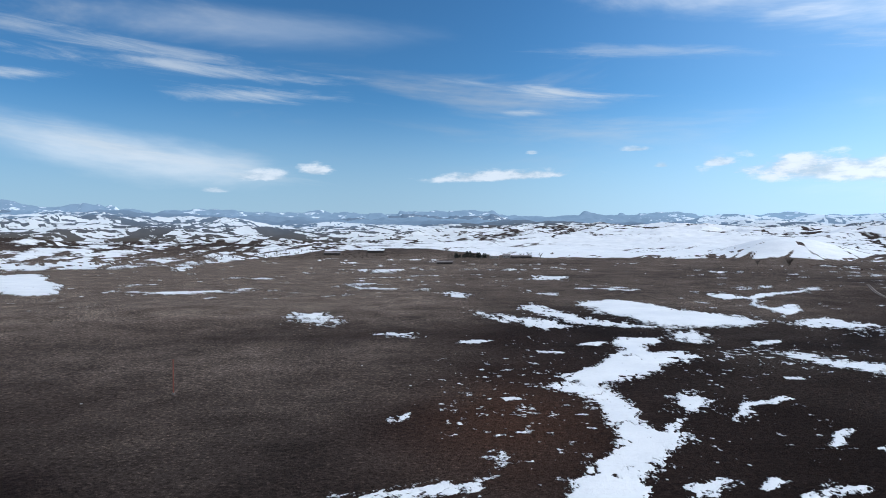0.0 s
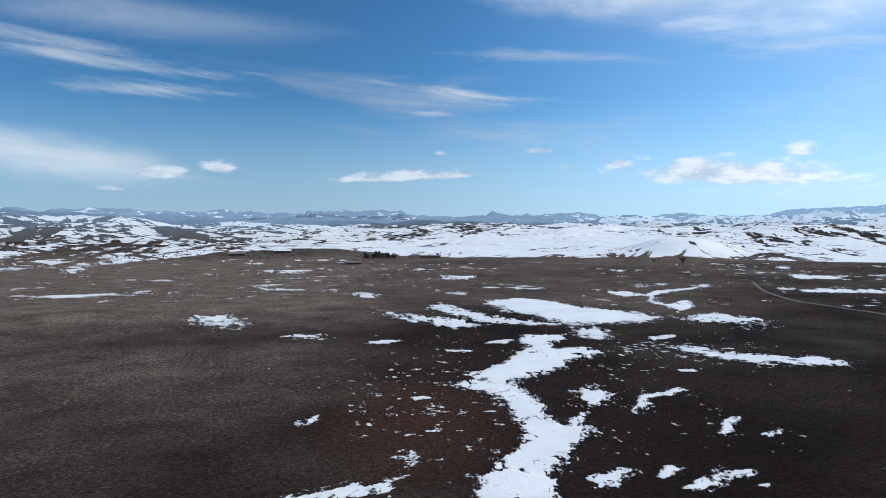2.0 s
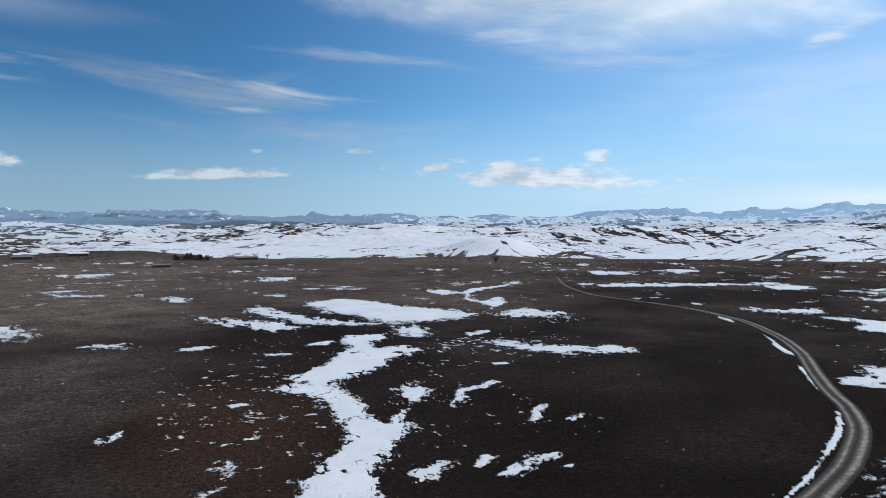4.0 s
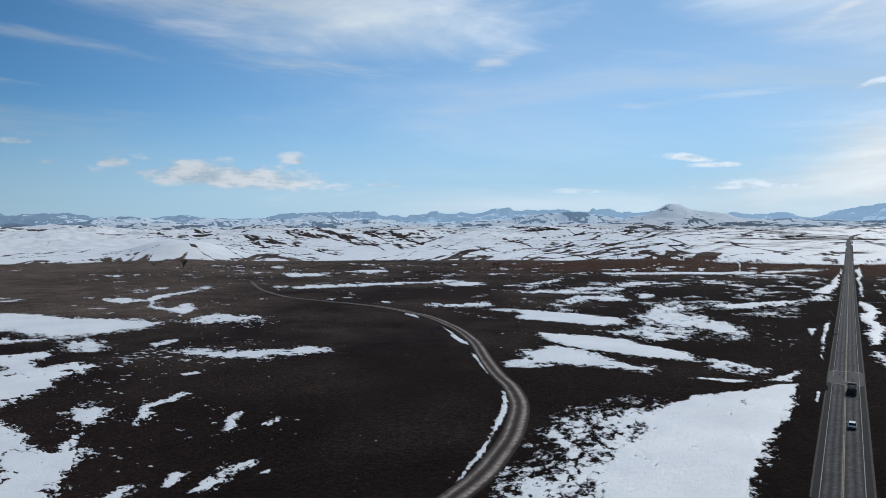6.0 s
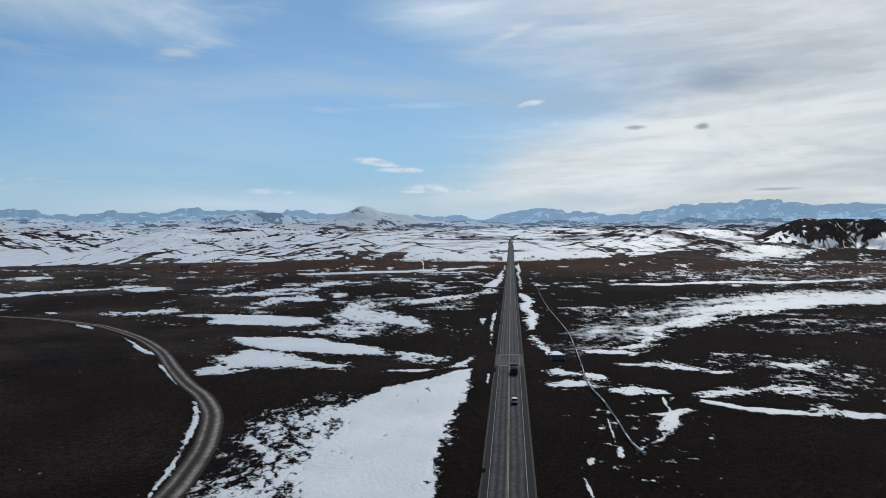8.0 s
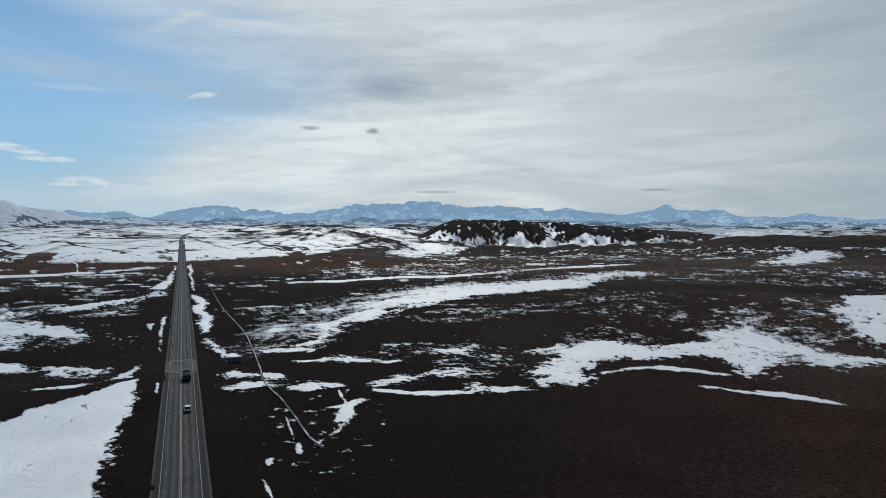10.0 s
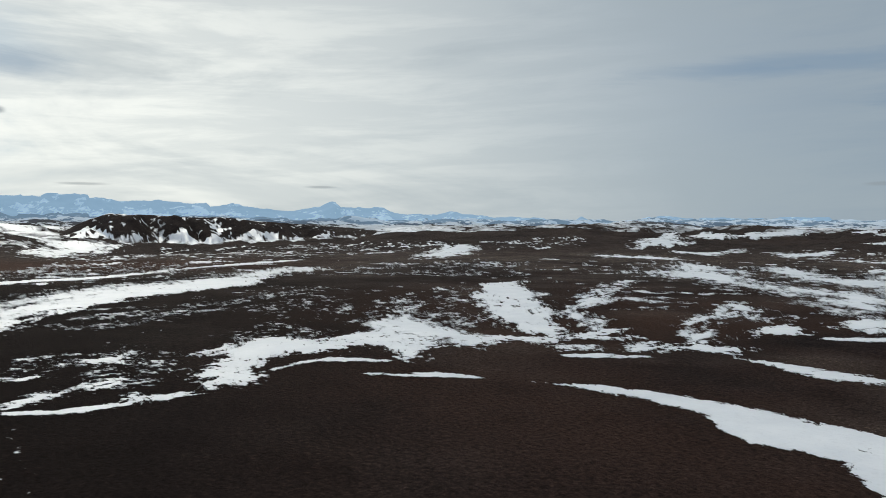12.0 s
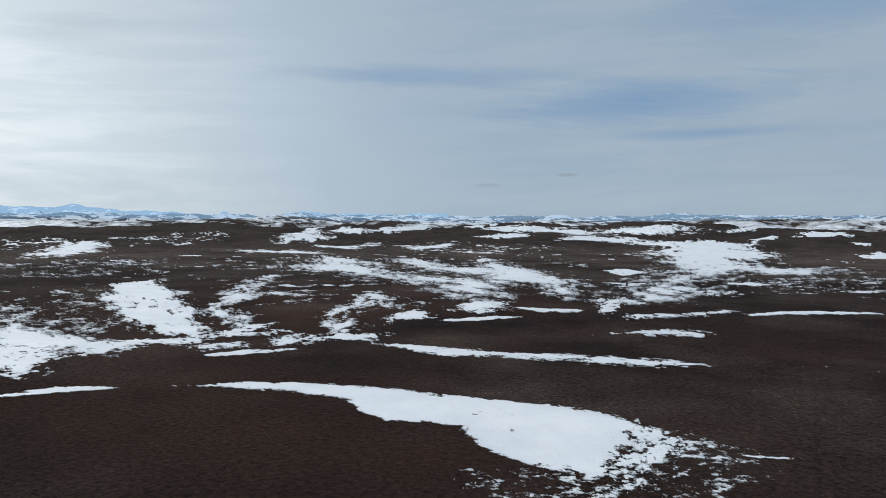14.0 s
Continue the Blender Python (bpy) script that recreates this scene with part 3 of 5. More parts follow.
# ---- far ranges ----
def mountain_range(name, label, r0, r1, haze, lift, seed, *skyline):
    az = np.arange(38, -190, -0.12)
    rr = np.linspace(r0, r1, 26)
    a, q = np.meshgrid(np.radians(az), rr)
    x, y = -np.sin(a) * q, np.cos(a) * q
    sky = table(np.degrees(a), *skyline) + lift
    # flat-topped steps in the skyline
    sky = sky + 0.26 * smooth(-0.08, 0.08, fbm(np.degrees(a), q / 900, 7, 3, seed + 3)) + 0.12 * smooth(-0.05, 0.05, fbm(np.degrees(a), q / 900, 2.6, 3, seed + 4)) - 0.15
    sky = np.where(np.degrees(a) < -97, table(np.degrees(a), *skyline) + lift, sky)
    v = (q - r0) / (r1 - r0)
    top = 5 + r1 * np.tan(np.radians(sky)) * 1.12
    ridge = 1 - np.abs(fbm(x, y, 260, 5, seed))
    rough = fbm(x, y, 130, 5, seed + 5)
    z = 40 + top * (v ** 0.8) * (0.84 + 0.16 * ridge) + (6 * rough + 4.5 * fbm(x, y, 55, 5, seed + 7, 0.6)) * v
    n_r, n_s = z.shape
    idx = np.arange(n_r * n_s).reshape(n_r, n_s)
    quads = np.stack([idx[:-1, :-1], idx[1:, :-1], idx[1:, 1:], idx[:-1, 1:]], -1).reshape(-1, 4)
    me = bpy.data.meshes.new(name)
    me.from_pydata(np.stack([x, y, z], -1).reshape(-1, 3).tolist(), [], quads.tolist())
    me.polygons.foreach_set("use_smooth", np.ones(len(quads), dtype=bool))
    me.materials.append(RANGE)
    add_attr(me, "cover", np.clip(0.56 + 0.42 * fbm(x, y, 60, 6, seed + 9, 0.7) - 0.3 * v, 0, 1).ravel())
    # the painted haze glows brighter towards the sun
    add_attr(me, "haze", (haze * (0.62 + 0.6 * smooth(0, -75, np.degrees(a)))).ravel())
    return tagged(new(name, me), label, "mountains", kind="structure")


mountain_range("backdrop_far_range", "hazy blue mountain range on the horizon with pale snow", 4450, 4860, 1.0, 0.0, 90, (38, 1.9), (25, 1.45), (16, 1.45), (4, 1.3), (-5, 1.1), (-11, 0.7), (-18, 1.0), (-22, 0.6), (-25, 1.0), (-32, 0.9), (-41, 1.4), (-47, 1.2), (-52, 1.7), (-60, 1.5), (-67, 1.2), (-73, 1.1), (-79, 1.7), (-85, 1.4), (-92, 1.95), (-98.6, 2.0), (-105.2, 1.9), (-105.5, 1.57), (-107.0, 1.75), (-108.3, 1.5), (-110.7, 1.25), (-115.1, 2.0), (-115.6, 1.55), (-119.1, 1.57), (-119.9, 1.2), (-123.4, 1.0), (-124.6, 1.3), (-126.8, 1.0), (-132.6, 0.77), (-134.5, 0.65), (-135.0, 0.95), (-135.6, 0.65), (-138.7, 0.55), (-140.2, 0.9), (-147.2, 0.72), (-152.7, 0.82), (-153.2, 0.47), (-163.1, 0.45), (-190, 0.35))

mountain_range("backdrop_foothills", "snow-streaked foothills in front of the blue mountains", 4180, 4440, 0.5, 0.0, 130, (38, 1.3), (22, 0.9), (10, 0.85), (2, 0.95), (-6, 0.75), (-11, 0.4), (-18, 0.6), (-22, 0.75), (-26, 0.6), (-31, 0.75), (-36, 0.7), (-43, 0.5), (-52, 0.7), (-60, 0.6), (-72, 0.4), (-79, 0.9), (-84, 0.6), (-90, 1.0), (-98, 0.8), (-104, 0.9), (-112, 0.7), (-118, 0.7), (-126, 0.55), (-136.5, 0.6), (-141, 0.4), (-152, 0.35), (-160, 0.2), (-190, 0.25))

# ---- snow lying on the plain ----
LOOKS = {
    "cr": (2.4, 1.0, 0.3, "clean-edged patch of old white snow lying on brown steppe"),
    "sf": (10.0, 1.1, 0.15, "thin windblown snow patch fading into brown grass"),
    "sn": (1.3, 0.9, 0.3, "narrow strip of old snow lying along the verge"),
    "st": (3.0, 1.0, 1.1, "winding band of old snow filling a shallow stream bed"),
    "md": (3.6, 1.2, 0.9, "melting old snow patch with uneven edges on brown steppe"),
    "rg": (6.5, 1.1, 0.45, "ragged melting snow patch broken up by brown grass"),
    "vr": (7.0, 1.05, 0.3, "thin speckled snow remnant scattered through brown grass"),
}


LOOSE = np.full(GX.shape, -1.0)
LYING = np.full(GX.shape, -1.0)


def grow(m):
    g = m.copy()
    g[1:] |= m[:-1]
    g[:-1] |= m[1:]
    h = g.copy()
    h[:, 1:] |= g[:, :-1]
    h[:, :-1] |= g[:, 1:]
    return h


def cells(m):
    """The cells with all four corners in the mask."""
    return m[:-1, :-1] & m[1:, :-1] & m[:-1, 1:] & m[1:, 1:]


def spread_in(cur, room):
    nxt = cur.copy()
    nxt[1:] |= cur[:-1]
    nxt[:-1] |= cur[1:]
    nxt[:, 1:] |= cur[:, :-1]
    nxt[:, :-1] |= cur[:, 1:]
    return nxt & room


def largest(room, f):
    """The cells that hang together round the deepest place, and the rest."""
    left, best = room.copy(), np.zeros(room.shape, bool)
    for _ in range(5):
        if left.sum() <= best.sum():
            break
        cur = np.zeros(room.shape, bool)
        cur.flat[np.argmax(np.where(left, f, -9))] = True
        n = 0
        while cur.sum() != n:
            n = cur.sum()
            for _ in range(8):
                cur = spread_in(cur, left)
        if cur.sum() > best.sum():
            best = cur
        left &= ~cur
    return best, room & ~best


def snow_mesh(name, i, j, f, thick, label, soft=None):
    np.maximum(LYING, f, out=LYING)
    me, used = sheet(name, i, j, GZ + np.clip(f + 0.8, 0.05, 1.8) * thick, GROUND)
    add_attr(me, "cover", np.maximum(np.clip(0.5 + 0.5 * f, 0, 1), COVER).ravel()[used])
    add_attr(me, "grass", GRASS.ravel()[used])
    add_attr(me, "russet", RUSS.ravel()[used])
    add_attr(me, "backlit", BACKLIT.ravel()[used])
    add_attr(me, "close", CLOSE.ravel()[used])
    if soft is not None:
        add_attr(me, "thin", soft.ravel()[used])
    return tagged(new(name, me), label, "snow patch", "snow patches on the steppe")


def snow_patch(look_kind, *outline, side=0):
    soft_edge, rag, vein, label = LOOKS[look_kind]
    px, py = np.array(outline).T
    dist = float(np.hypot(px.mean(), py.mean()))
    s = min(max(dist / 220, 0.6), 4.0)
    pad = soft_edge * s * rag * (3.5 if side else 1.6) + 2
    box = (GX > px.min() - pad) & (GX < px.max() + pad) & (GY > py.min() - pad) & (GY < py.max() + pad)
    rows = np.nonzero(box.any(1))[0]
    cols = np.nonzero(box.any(0))[0]
    sl = np.s_[rows[0]:rows[-1] + 1, cols[0]:cols[-1] + 1]
    x, y = GX[sl], GY[sl]
    sway = 0.4 * s if look_kind == "sn" else 1.5 * s
    wx = x + sway * fbm(x, y, 22 * s, 3, 101)
    wy = y + sway * fbm(x, y, 22 * s, 3, 102)
    d = line_distance(wx, wy, list(outline) + [outline[0]])
    inside = np.zeros(x.shape, bool)
    for (ax, ay), (bx, by) in zip(outline, outline[1:] + outline[:1]):
        if ay != by:
            inside ^= ((ay > wy) != (by > wy)) & (wx < (bx - ax) * (wy - ay) / (by - ay) + ax)
    # the snow is combed along the patch
    turned = np.linalg.svd(np.stack([px - px.mean(), py - py.mean()]), full_matrices=False)
    (cx, cy), long = turned[0][:, 0], min(2.6, 0.5 + 0.5 * turned[1][0] / max(turned[1][1], 1e-6))
    ux, uy = (wx * cx + wy * cy) / long, wy * cx - wx * cy
    wide = abs(float(np.dot(px, np.roll(py, -1)) - np.dot(py, np.roll(px, -1)))) / float(np.hypot(px - np.roll(px, -1), py - np.roll(py, -1)).sum())
    edge = np.full(x.shape, min(soft_edge * s, {"vr": 0.7, "sf": 0.5, "rg": 0.5, "md": 0.42}.get(look_kind, 0.32) * wide))
    big, small = min(9 * s, 0.9 * wide), min(2.2 * s, 0.28 * wide)
    thin = np.full(x.shape, {"rg": 0.2, "vr": 0.3, "md": 0.1, "sf": 0.5, "sn": 0.15}.get(look_kind, 0.0) * min(1.0, dist / 350))
    if side:
        # one side is blown thin: the far one (+1) or the near one (-1) of the patch's axis
        pr, pa = np.hypot(px, py), np.unwrap(np.arctan2(-px, py))
        fit_a, fit_b = np.polyfit(pa - pa.mean(), pr, 1)
        axis = fit_b + fit_a * ((GA[sl] * math.pi / 180 - pa.mean() + math.pi) % (2 * math.pi) - math.pi)
        thin = smooth(-0.07, 0.05, side * (GR[sl] - axis) / pr.mean()) * (1.0 if side > 0 else 0.5)
        edge = edge * (1 + 1.9 * thin)
    f = np.where(inside, d, -d) / edge
    f = np.clip(f, -2.2, {"vr": -0.4, "rg": 0.7}.get(look_kind, 1.6))
    f = f - {"sn": 0.55, "md": 0.25, "cr": 0.1, "rg": 0.15, "sf": 0.15, "st": -0.1}.get(look_kind, 0.0) + (0.35 * thin if side > 0 else 0.0) + rag * (0.55 * fbm(ux, uy, big, 4, 103, 0.6) + 1.0 * fbm(ux, uy, small, 4, 104, 0.75))
    f = f - vein * np.exp(-(fbm(ux, uy, 1.2 * big, 4, 105, 0.6) / 0.06) ** 2) - 0.8 * vein * np.exp(-(fbm(ux, uy, 2 * small, 3, 106, 0.6) / 0.08) ** 2)
    f = np.minimum(f, (ROAD_D[sl] - 5.2) * 0.8)
    f = np.minimum(f, (TRACK_D[sl] - 2.2) * 0.6)
    body, rest = largest(cells(grow(f > -0.7)), f[:-1, :-1])
    if rest.any():
        loose = np.zeros(f.shape, bool)
        loose[:-1, :-1] = rest
        LOOSE[sl] = np.maximum(LOOSE[sl], np.where(grow(loose), f, -1.0))
    i, j = np.nonzero(body)
    field = np.full(GX.shape, -1.0)
    field[sl] = f
    soft = np.zeros(GX.shape)
    soft[sl] = thin
    return snow_mesh("snow_patch", i + rows[0], j + cols[0], field, 0.1 * s, label, soft)


snow_patch("cr", (-458, 671), (-435, 687), (-422, 722), (-364, 654), (-267, 492), (-261, 475), (-304, 480), (-330, 484))
snow_patch("md", (-78, 350), (-77, 366), (-61, 368), (-49, 343), (-51, 325), (-63, 325), side=-1)
snow_patch("md", (-2, 496), (7, 509), (22, 482), (17, 455), (4, 459))
snow_patch("md", (181, 480), (202, 475), (196, 445), (178, 445))
snow_patch("rg", (-18.4, 116.0), (-14.0, 118.5), (-4.4, 122.2), (-0.5, 124.4), (5.6, 124.9), (10.1, 129.6), (11.6, 135.1), (9.8, 137.4), (13.2, 141.0), (12.5, 133.4), (8.6, 124.3), (6.3, 118.9), (-2.4, 117.7), (-4.0, 109.4), (-20.1, 109.5))
snow_patch("rg", (-30, 300), (-11, 303), (-9.2, 287.6), (-22.0, 287.7))
snow_patch("rg", (-14.0, 164.8), (-7.6, 172.0), (-8.7, 165.8), (-12.4, 160.9))
snow_patch("md", (-110, 784), (-44, 783), (-48, 713), (-85, 732))
snow_patch("md", (84, 667), (120, 658), (107, 615), (80, 615))
snow_patch("md", (-327, 837), (-303, 837), (-275, 757), (-293, 757))
snow_patch("rg", (-228, 500), (-169, 517), (-148, 531), (-144, 503), (-187, 478))
snow_patch("md", (185.3, 147.7), (192.3, 148.8), (204.8, 152.6), (210.4, 159.2), (229.2, 161.0), (222.9, 141.0), (221.3, 128.0), (217.0, 120.0), (214.0, 106.4), (202.2, 105.2), (198.4, 116.4), (197.3, 126.6), (197.6, 136.6), (185.4, 142.3))
snow_patch("rg", (97.3, 75.6), (102.0, 74.0), (101.6, 67.6), (94.8, 61.9), (90.4, 67.8))
snow_patch("cr", (82, 416), (93, 437), (114, 434), (124, 418), (127, 388), (134, 374), (146, 367), (147, 342), (154, 330), (137, 319), (123, 322), (115, 321), (105, 309), (99, 325), (96, 345), (87, 365), (82, 383), side=-1)
snow_patch("sn", (154.8, 123.6), (153.6, 119.9), (139.0, 108.9), (128.5, 102.0), (118.4, 96.6), (107.8, 90.4), (99.6, 86.7), (90.6, 82.5), (87.6, 82.1), (94.8, 85.6), (103.3, 89.9), (113.8, 95.4), (121.8, 100.1), (134.3, 108.4), (145.7, 116.3))
snow_patch("sn", (194.6, 169.8), (193.0, 165.3), (173.0, 143.8), (164.3, 134.0), (173.0, 145.7))
snow_patch("sn", (245, 234), (233, 215), (217.6, 194.5), (206.5, 180.2), (208.1, 188.6), (226, 209))
snow_patch("sn", (266, 281), (262, 266), (253, 254), (257, 269))
snow_patch("md", (415, 6), (473, -9), (547, -32), (588, -75), (613, -111), (631, -168), (714, -251), (758, -306), (714, -332), (664, -262), (580, -209), (534, -178), (512, -140), (496, -111), (464, -80), (433, -55), (409, -37), (381, -22), (360, -7), (337, 3), (301, 7), (293, 11), (280, 14), (267, 18), (281, 22), (302, 20), (316, 24), (349, 23), (378, 16), side=1)
snow_patch("vr", (400, 46), (438, 30), (458, 3), (375, -4), (323, 17), (308, 33), (345, 34))
snow_patch("sn", (269, 37), (274, 29), (276, 19), (269, 13), (264, 22), (261, 34))
snow_patch("sn", (628, 58), (648, 14), (692, -40), (721, -91), (787, -176), (885, -272), (957, -403), (920, -387), (822, -253), (750, -167), (667, -84), (654, -38), (616, 13), (604, 55))
snow_patch("vr", (680, 36), (805, 5), (920, -54), (1159, -162), (1489, -332), (1475, -454), (1146, -452), (1018, -429), (945, -291), (842, -188), (745, -104), (692, -40))
snow_patch("sf", (901, -542), (1037, -652), (1104, -734), (1112, -782), (1062, -787), (1014, -771), (954, -689), (893, -595), (868, -538))
snow_patch("vr", (794, -455), (758, -491), (825, -627), (704, -581), (567, -469), (565, -403), (596, -359), (660, -319))
snow_patch("sn", (863, 197), (909, 201), (626, 137), (539, 116), (539, 120), (663, 150))
snow_patch("cr", (507, 113), (517, 109), (443, 90), (356, 69), (317, 62), (313, 64), (346, 74), (427, 94))
snow_patch("rg", (300, 62), (300, 58), (278, 50), (257, 46), (252, 47), (271, 53))
snow_patch("sn", (260, 47), (265, 43), (256, 39), (247, 44))
snow_patch("md", (226.8, 41.0), (231.7, 37.5), (225.2, 31.3), (222.3, 21.4), (215.6, 18.2), (215.3, 26.6), (218.7, 32.1), (215.8, 38.2))
snow_patch("md", (207.7, 37.6), (212.0, 32.7), (213.7, 26.4), (209.1, 21.0), (212.5, 4.6), (209.6, 1.2), (202.6, 4.4), (200.7, 13.8), (203.9, 23.6), (202.2, 29.6), (199.1, 33.8))
snow_patch("rg", (245.0, 13.0), (258.6, 5.6), (249.1, -2.6), (246.5, -12.4), (239.4, -8.2), (244.1, 1.4))
snow_patch("sn", (245.6, 24.6), (249.2, 13.3), (245.9, 7.3), (242.3, 16.7))
snow_patch("sn", (173.1, 5.1), (181.9, 3.9), (182.5, 0.0), (172.5, -0.7), (166.3, 0.7), (159.1, 2.8), (152.9, 5.5), (147.0, 6.5), (145.6, 9.2), (151.8, 7.9), (157.9, 4.7), (166.6, 2.7), (165.2, 4.9))
snow_patch("sn", (180.2, 7.5), (183.1, 4.0), (190.2, -1.9), (188.3, -5.0), (181.3, -0.7), (178.3, 3.9))
snow_patch("sn", (201.2, 4.8), (198.5, 3.5), (189.2, 2.3), (182.2, 1.0), (184.7, 2.8), (193.3, 4.2))
snow_patch("sn", (172.8, 16.8), (171.6, 16.0), (161.2, 14.0), (151.5, 12.5), (154.5, 13.5))
snow_patch("sn", (151.0, 12.5), (150.1, 11.2), (145.1, 10.1), (140.1, 10.6), (145.2, 12.2))
snow_patch("sn", (139.3, 17.6), (141.3, 16.6), (141.1, 15.1), (137.7, 15.3), (135.5, 16.4))
snow_patch("sn", (129.2, 16.7), (128.8, 16.0), (125.3, 14.7), (119.9, 13.4), (119.9, 14.1), (123.9, 15.4))
snow_patch("sn", (185.2, -111.9), (183.4, -119.3), (177.9, -124.1), (166.8, -127.5), (163.9, -128.5), (167.0, -122.9), (174.1, -118.1), (181.4, -112.9))
snow_patch("sn", (193.9, -98.5), (192.4, -103.8), (187.8, -106.8), (188.6, -100.0))
snow_patch("rg", (206.6, -5.0), (216.1, -11.7), (221.4, -18.8), (226.4, -26.4), (228.0, -34.2), (223.7, -42.9), (217.3, -46.4), (213.3, -39.4), (212.4, -31.8), (213.6, -22.1), (210.0, -15.2), (203.4, -9.7), (202.4, -4.9))
snow_patch("md", (201.0, -4.9), (195.8, -16.5), (195.8, -26.7), (196.6, -29.8), (204.5, -32.0), (206.4, -36.6), (199.7, -39.7), (199.1, -46.9), (193.5, -48.8), (190.8, -46.3), (190.3, -39.2), (189.3, -30.9), (188.6, -21.9), (191.8, -13.8), (197.4, -4.8))
snow_patch("md", (220.2, -53.5), (227.8, -60.6), (240.2, -67.7), (256.0, -75.2), (266.6, -86.0), (275.9, -93.6), (274.7, -105.0), (259.5, -113.4), (270.2, -133.6), (275.8, -147.5), (285.0, -161.4), (253.0, -151.5), (242.7, -156.2), (246.7, -165.6), (220.2, -147.8), (214.8, -135.8), (204.0, -127.1), (202.1, -119.3), (216.1, -122.4), (229.0, -129.7), (237.8, -122.4), (237.0, -110.2), (234.6, -98.1), (236.9, -90.6), (228.4, -81.3), (216.4, -74.3), (207.0, -73.7), (196.0, -68.1), (193.2, -62.2), (201.8, -60.1), (197.6, -54.1), (202.6, -52.3), (208.2, -52.5))
snow_patch("sf", (289, -153), (323, -179), (341, -197), (323, -199), (271, -182), (239, -177), (220, -163), (226, -152), (245, -141))
snow_patch("vr", (297, -153), (384, -217), (431, -289), (449, -337), (279, -209), (266, -179), (331, -198))
snow_patch("sn", (214.9, -76.5), (221.8, -88.7), (223.8, -102.0), (216.1, -111.2), (205.9, -118.8), (202.6, -114.8), (210.9, -104.3), (217.3, -94.9), (215.4, -84.2), (208.2, -75.0))
snow_patch("md", (465, -349), (479, -411), (388, -338), (336, -302), (294, -275), (266, -255), (235, -226), (214, -209), (217, -195), (232, -196), (251, -198), (286, -218), (329, -245), (385, -281))
snow_patch("md", (247, -166), (235, -174), (228, -187), (215, -206), (204, -199), (203, -182), (214, -175), (212, -159), (220, -148))
snow_patch("rg", (289, -280), (346, -342), (383, -397), (435, -479), (425, -493), (350, -398), (300, -326), (278, -288), (251, -256), (224, -233), (235, -237), (265, -256))
snow_patch("md", (218, -212), (220, -232), (215, -245), (208, -232), (208, -215), (196, -233), (190, -229), (199, -210), (209, -203))
snow_patch("rg", (185, -210), (187, -226), (176, -229), (168, -217), (169, -205), (176, -200))
snow_patch("sn", (183.9, -170.9), (177.8, -187.3), (164.6, -199.0), (161.2, -196.4), (165.5, -185.4), (177.8, -170.6))
snow_patch("rg", (203, -182), (192, -202), (181, -194), (187, -179))
snow_patch("rg", (182, -237), (214, -292), (243, -336), (254, -367), (254, -390), (232, -373), (205, -341), (197, -317), (213, -322), (207, -300), (191, -272), (175, -262), (177, -248), (176, -236))
snow_patch("md", (166, -216), (177, -245), (167, -238), (153, -246), (149, -236), (154, -223), (161, -216))
snow_patch("md", (177, -276), (183, -294), (185, -321), (175, -317), (163, -305), (158, -292), (167, -284), (173, -282), (168, -266))
snow_patch("md", (166, -323), (176, -360), (169, -381), (161, -379), (146, -345), (146, -321), (137, -309), (143, -308), (158, -328), (161, -320))
snow_patch("sf", (444, -553), (576, -726), (623, -810), (559, -784), (475, -717), (394, -622), (291, -511), (268, -532), (221, -502), (206, -492), (161, -386), (195, -399), (228, -426), (256, -450), (294, -479), (324, -490), (383, -529), (422, -548))
snow_patch("sf", (835, -851), (788, -881), (704, -916), (649, -844), (731, -817), (795, -810))
snow_patch("sf", (857, -973), (945, -1105), (1217, -1511), (1235, -1616), (916, -1172), (825, -1105), (826, -1042), (843, -985))
snow_patch("sf", (515, -826), (490, -860), (399, -767), (332, -678), (298, -676), (271, -646), (235, -561), (279, -553), (363, -637), (437, -723))
snow_patch("sf", (1090, -1437), (1099, -1538), (983, -1482), (939, -1417), (967, -1374))
snow_patch("sf", (942, -1443), (951, -1546), (1007, -1790), (887, -1650), (870, -1479), (909, -1435))
snow_patch("sf", (786, -992), (737, -1048), (723, -1141), (705, -1129), (685, -974))
snow_patch("sf", (652, -1061), (629, -1103), (583, -1153), (567, -1123), (590, -1035))
snow_patch("md", (854, -1741), (794, -1796), (766, -1794), (768, -1771), (809, -1699))
snow_patch("md", (607, -1286), (656, -1486), (613, -1460), (541, -1268))
snow_patch("vr", (387, -72), (412, -100), (439, -131), (507, -203), (473, -225), (427, -183), (407, -138), (385, -100))
snow_patch("vr", (363, -31), (397, -60), (394, -84), (359, -72), (347, -41))
snow_patch("vr", (369, -136), (412, -172), (392, -183), (349, -170), (337, -149), (321, -128))
snow_patch("vr", (291, -91), (314, -115), (282, -117), (266, -103), (273, -93))
snow_patch("rg", (265, -26), (266, -38), (277, -49), (266, -48), (259, -42), (248, -53), (241, -51), (252, -34))
snow_patch("sn", (241.3, -6.0), (244.8, -13.3), (244.0, -18.5), (235.8, -11.4))
snow_patch("rg", (256, -61), (268, -80), (255, -81), (247, -64))
snow_patch("sn", (194.7, -100.2), (188.4, -106.7), (178.4, -119.8), (170.9, -124.3), (174.5, -117.2), (184.4, -106.4))
snow_patch("sf", (1266, -49), (1447, -90), (1638, -153), (1652, -207), (1590, -247), (1523, -221), (1152, -114), (1110, -69))
snow_patch("vr", (789, -39), (938, -105), (970, -167), (883, -202), (692, -139), (663, -70))
snow_patch("vr", (752, -184), (849, -254), (741, -233), (656, -175))
snow_patch("md", (1688, -413), (1652, -468), (1651, -494), (1619, -446), (1672, -409))
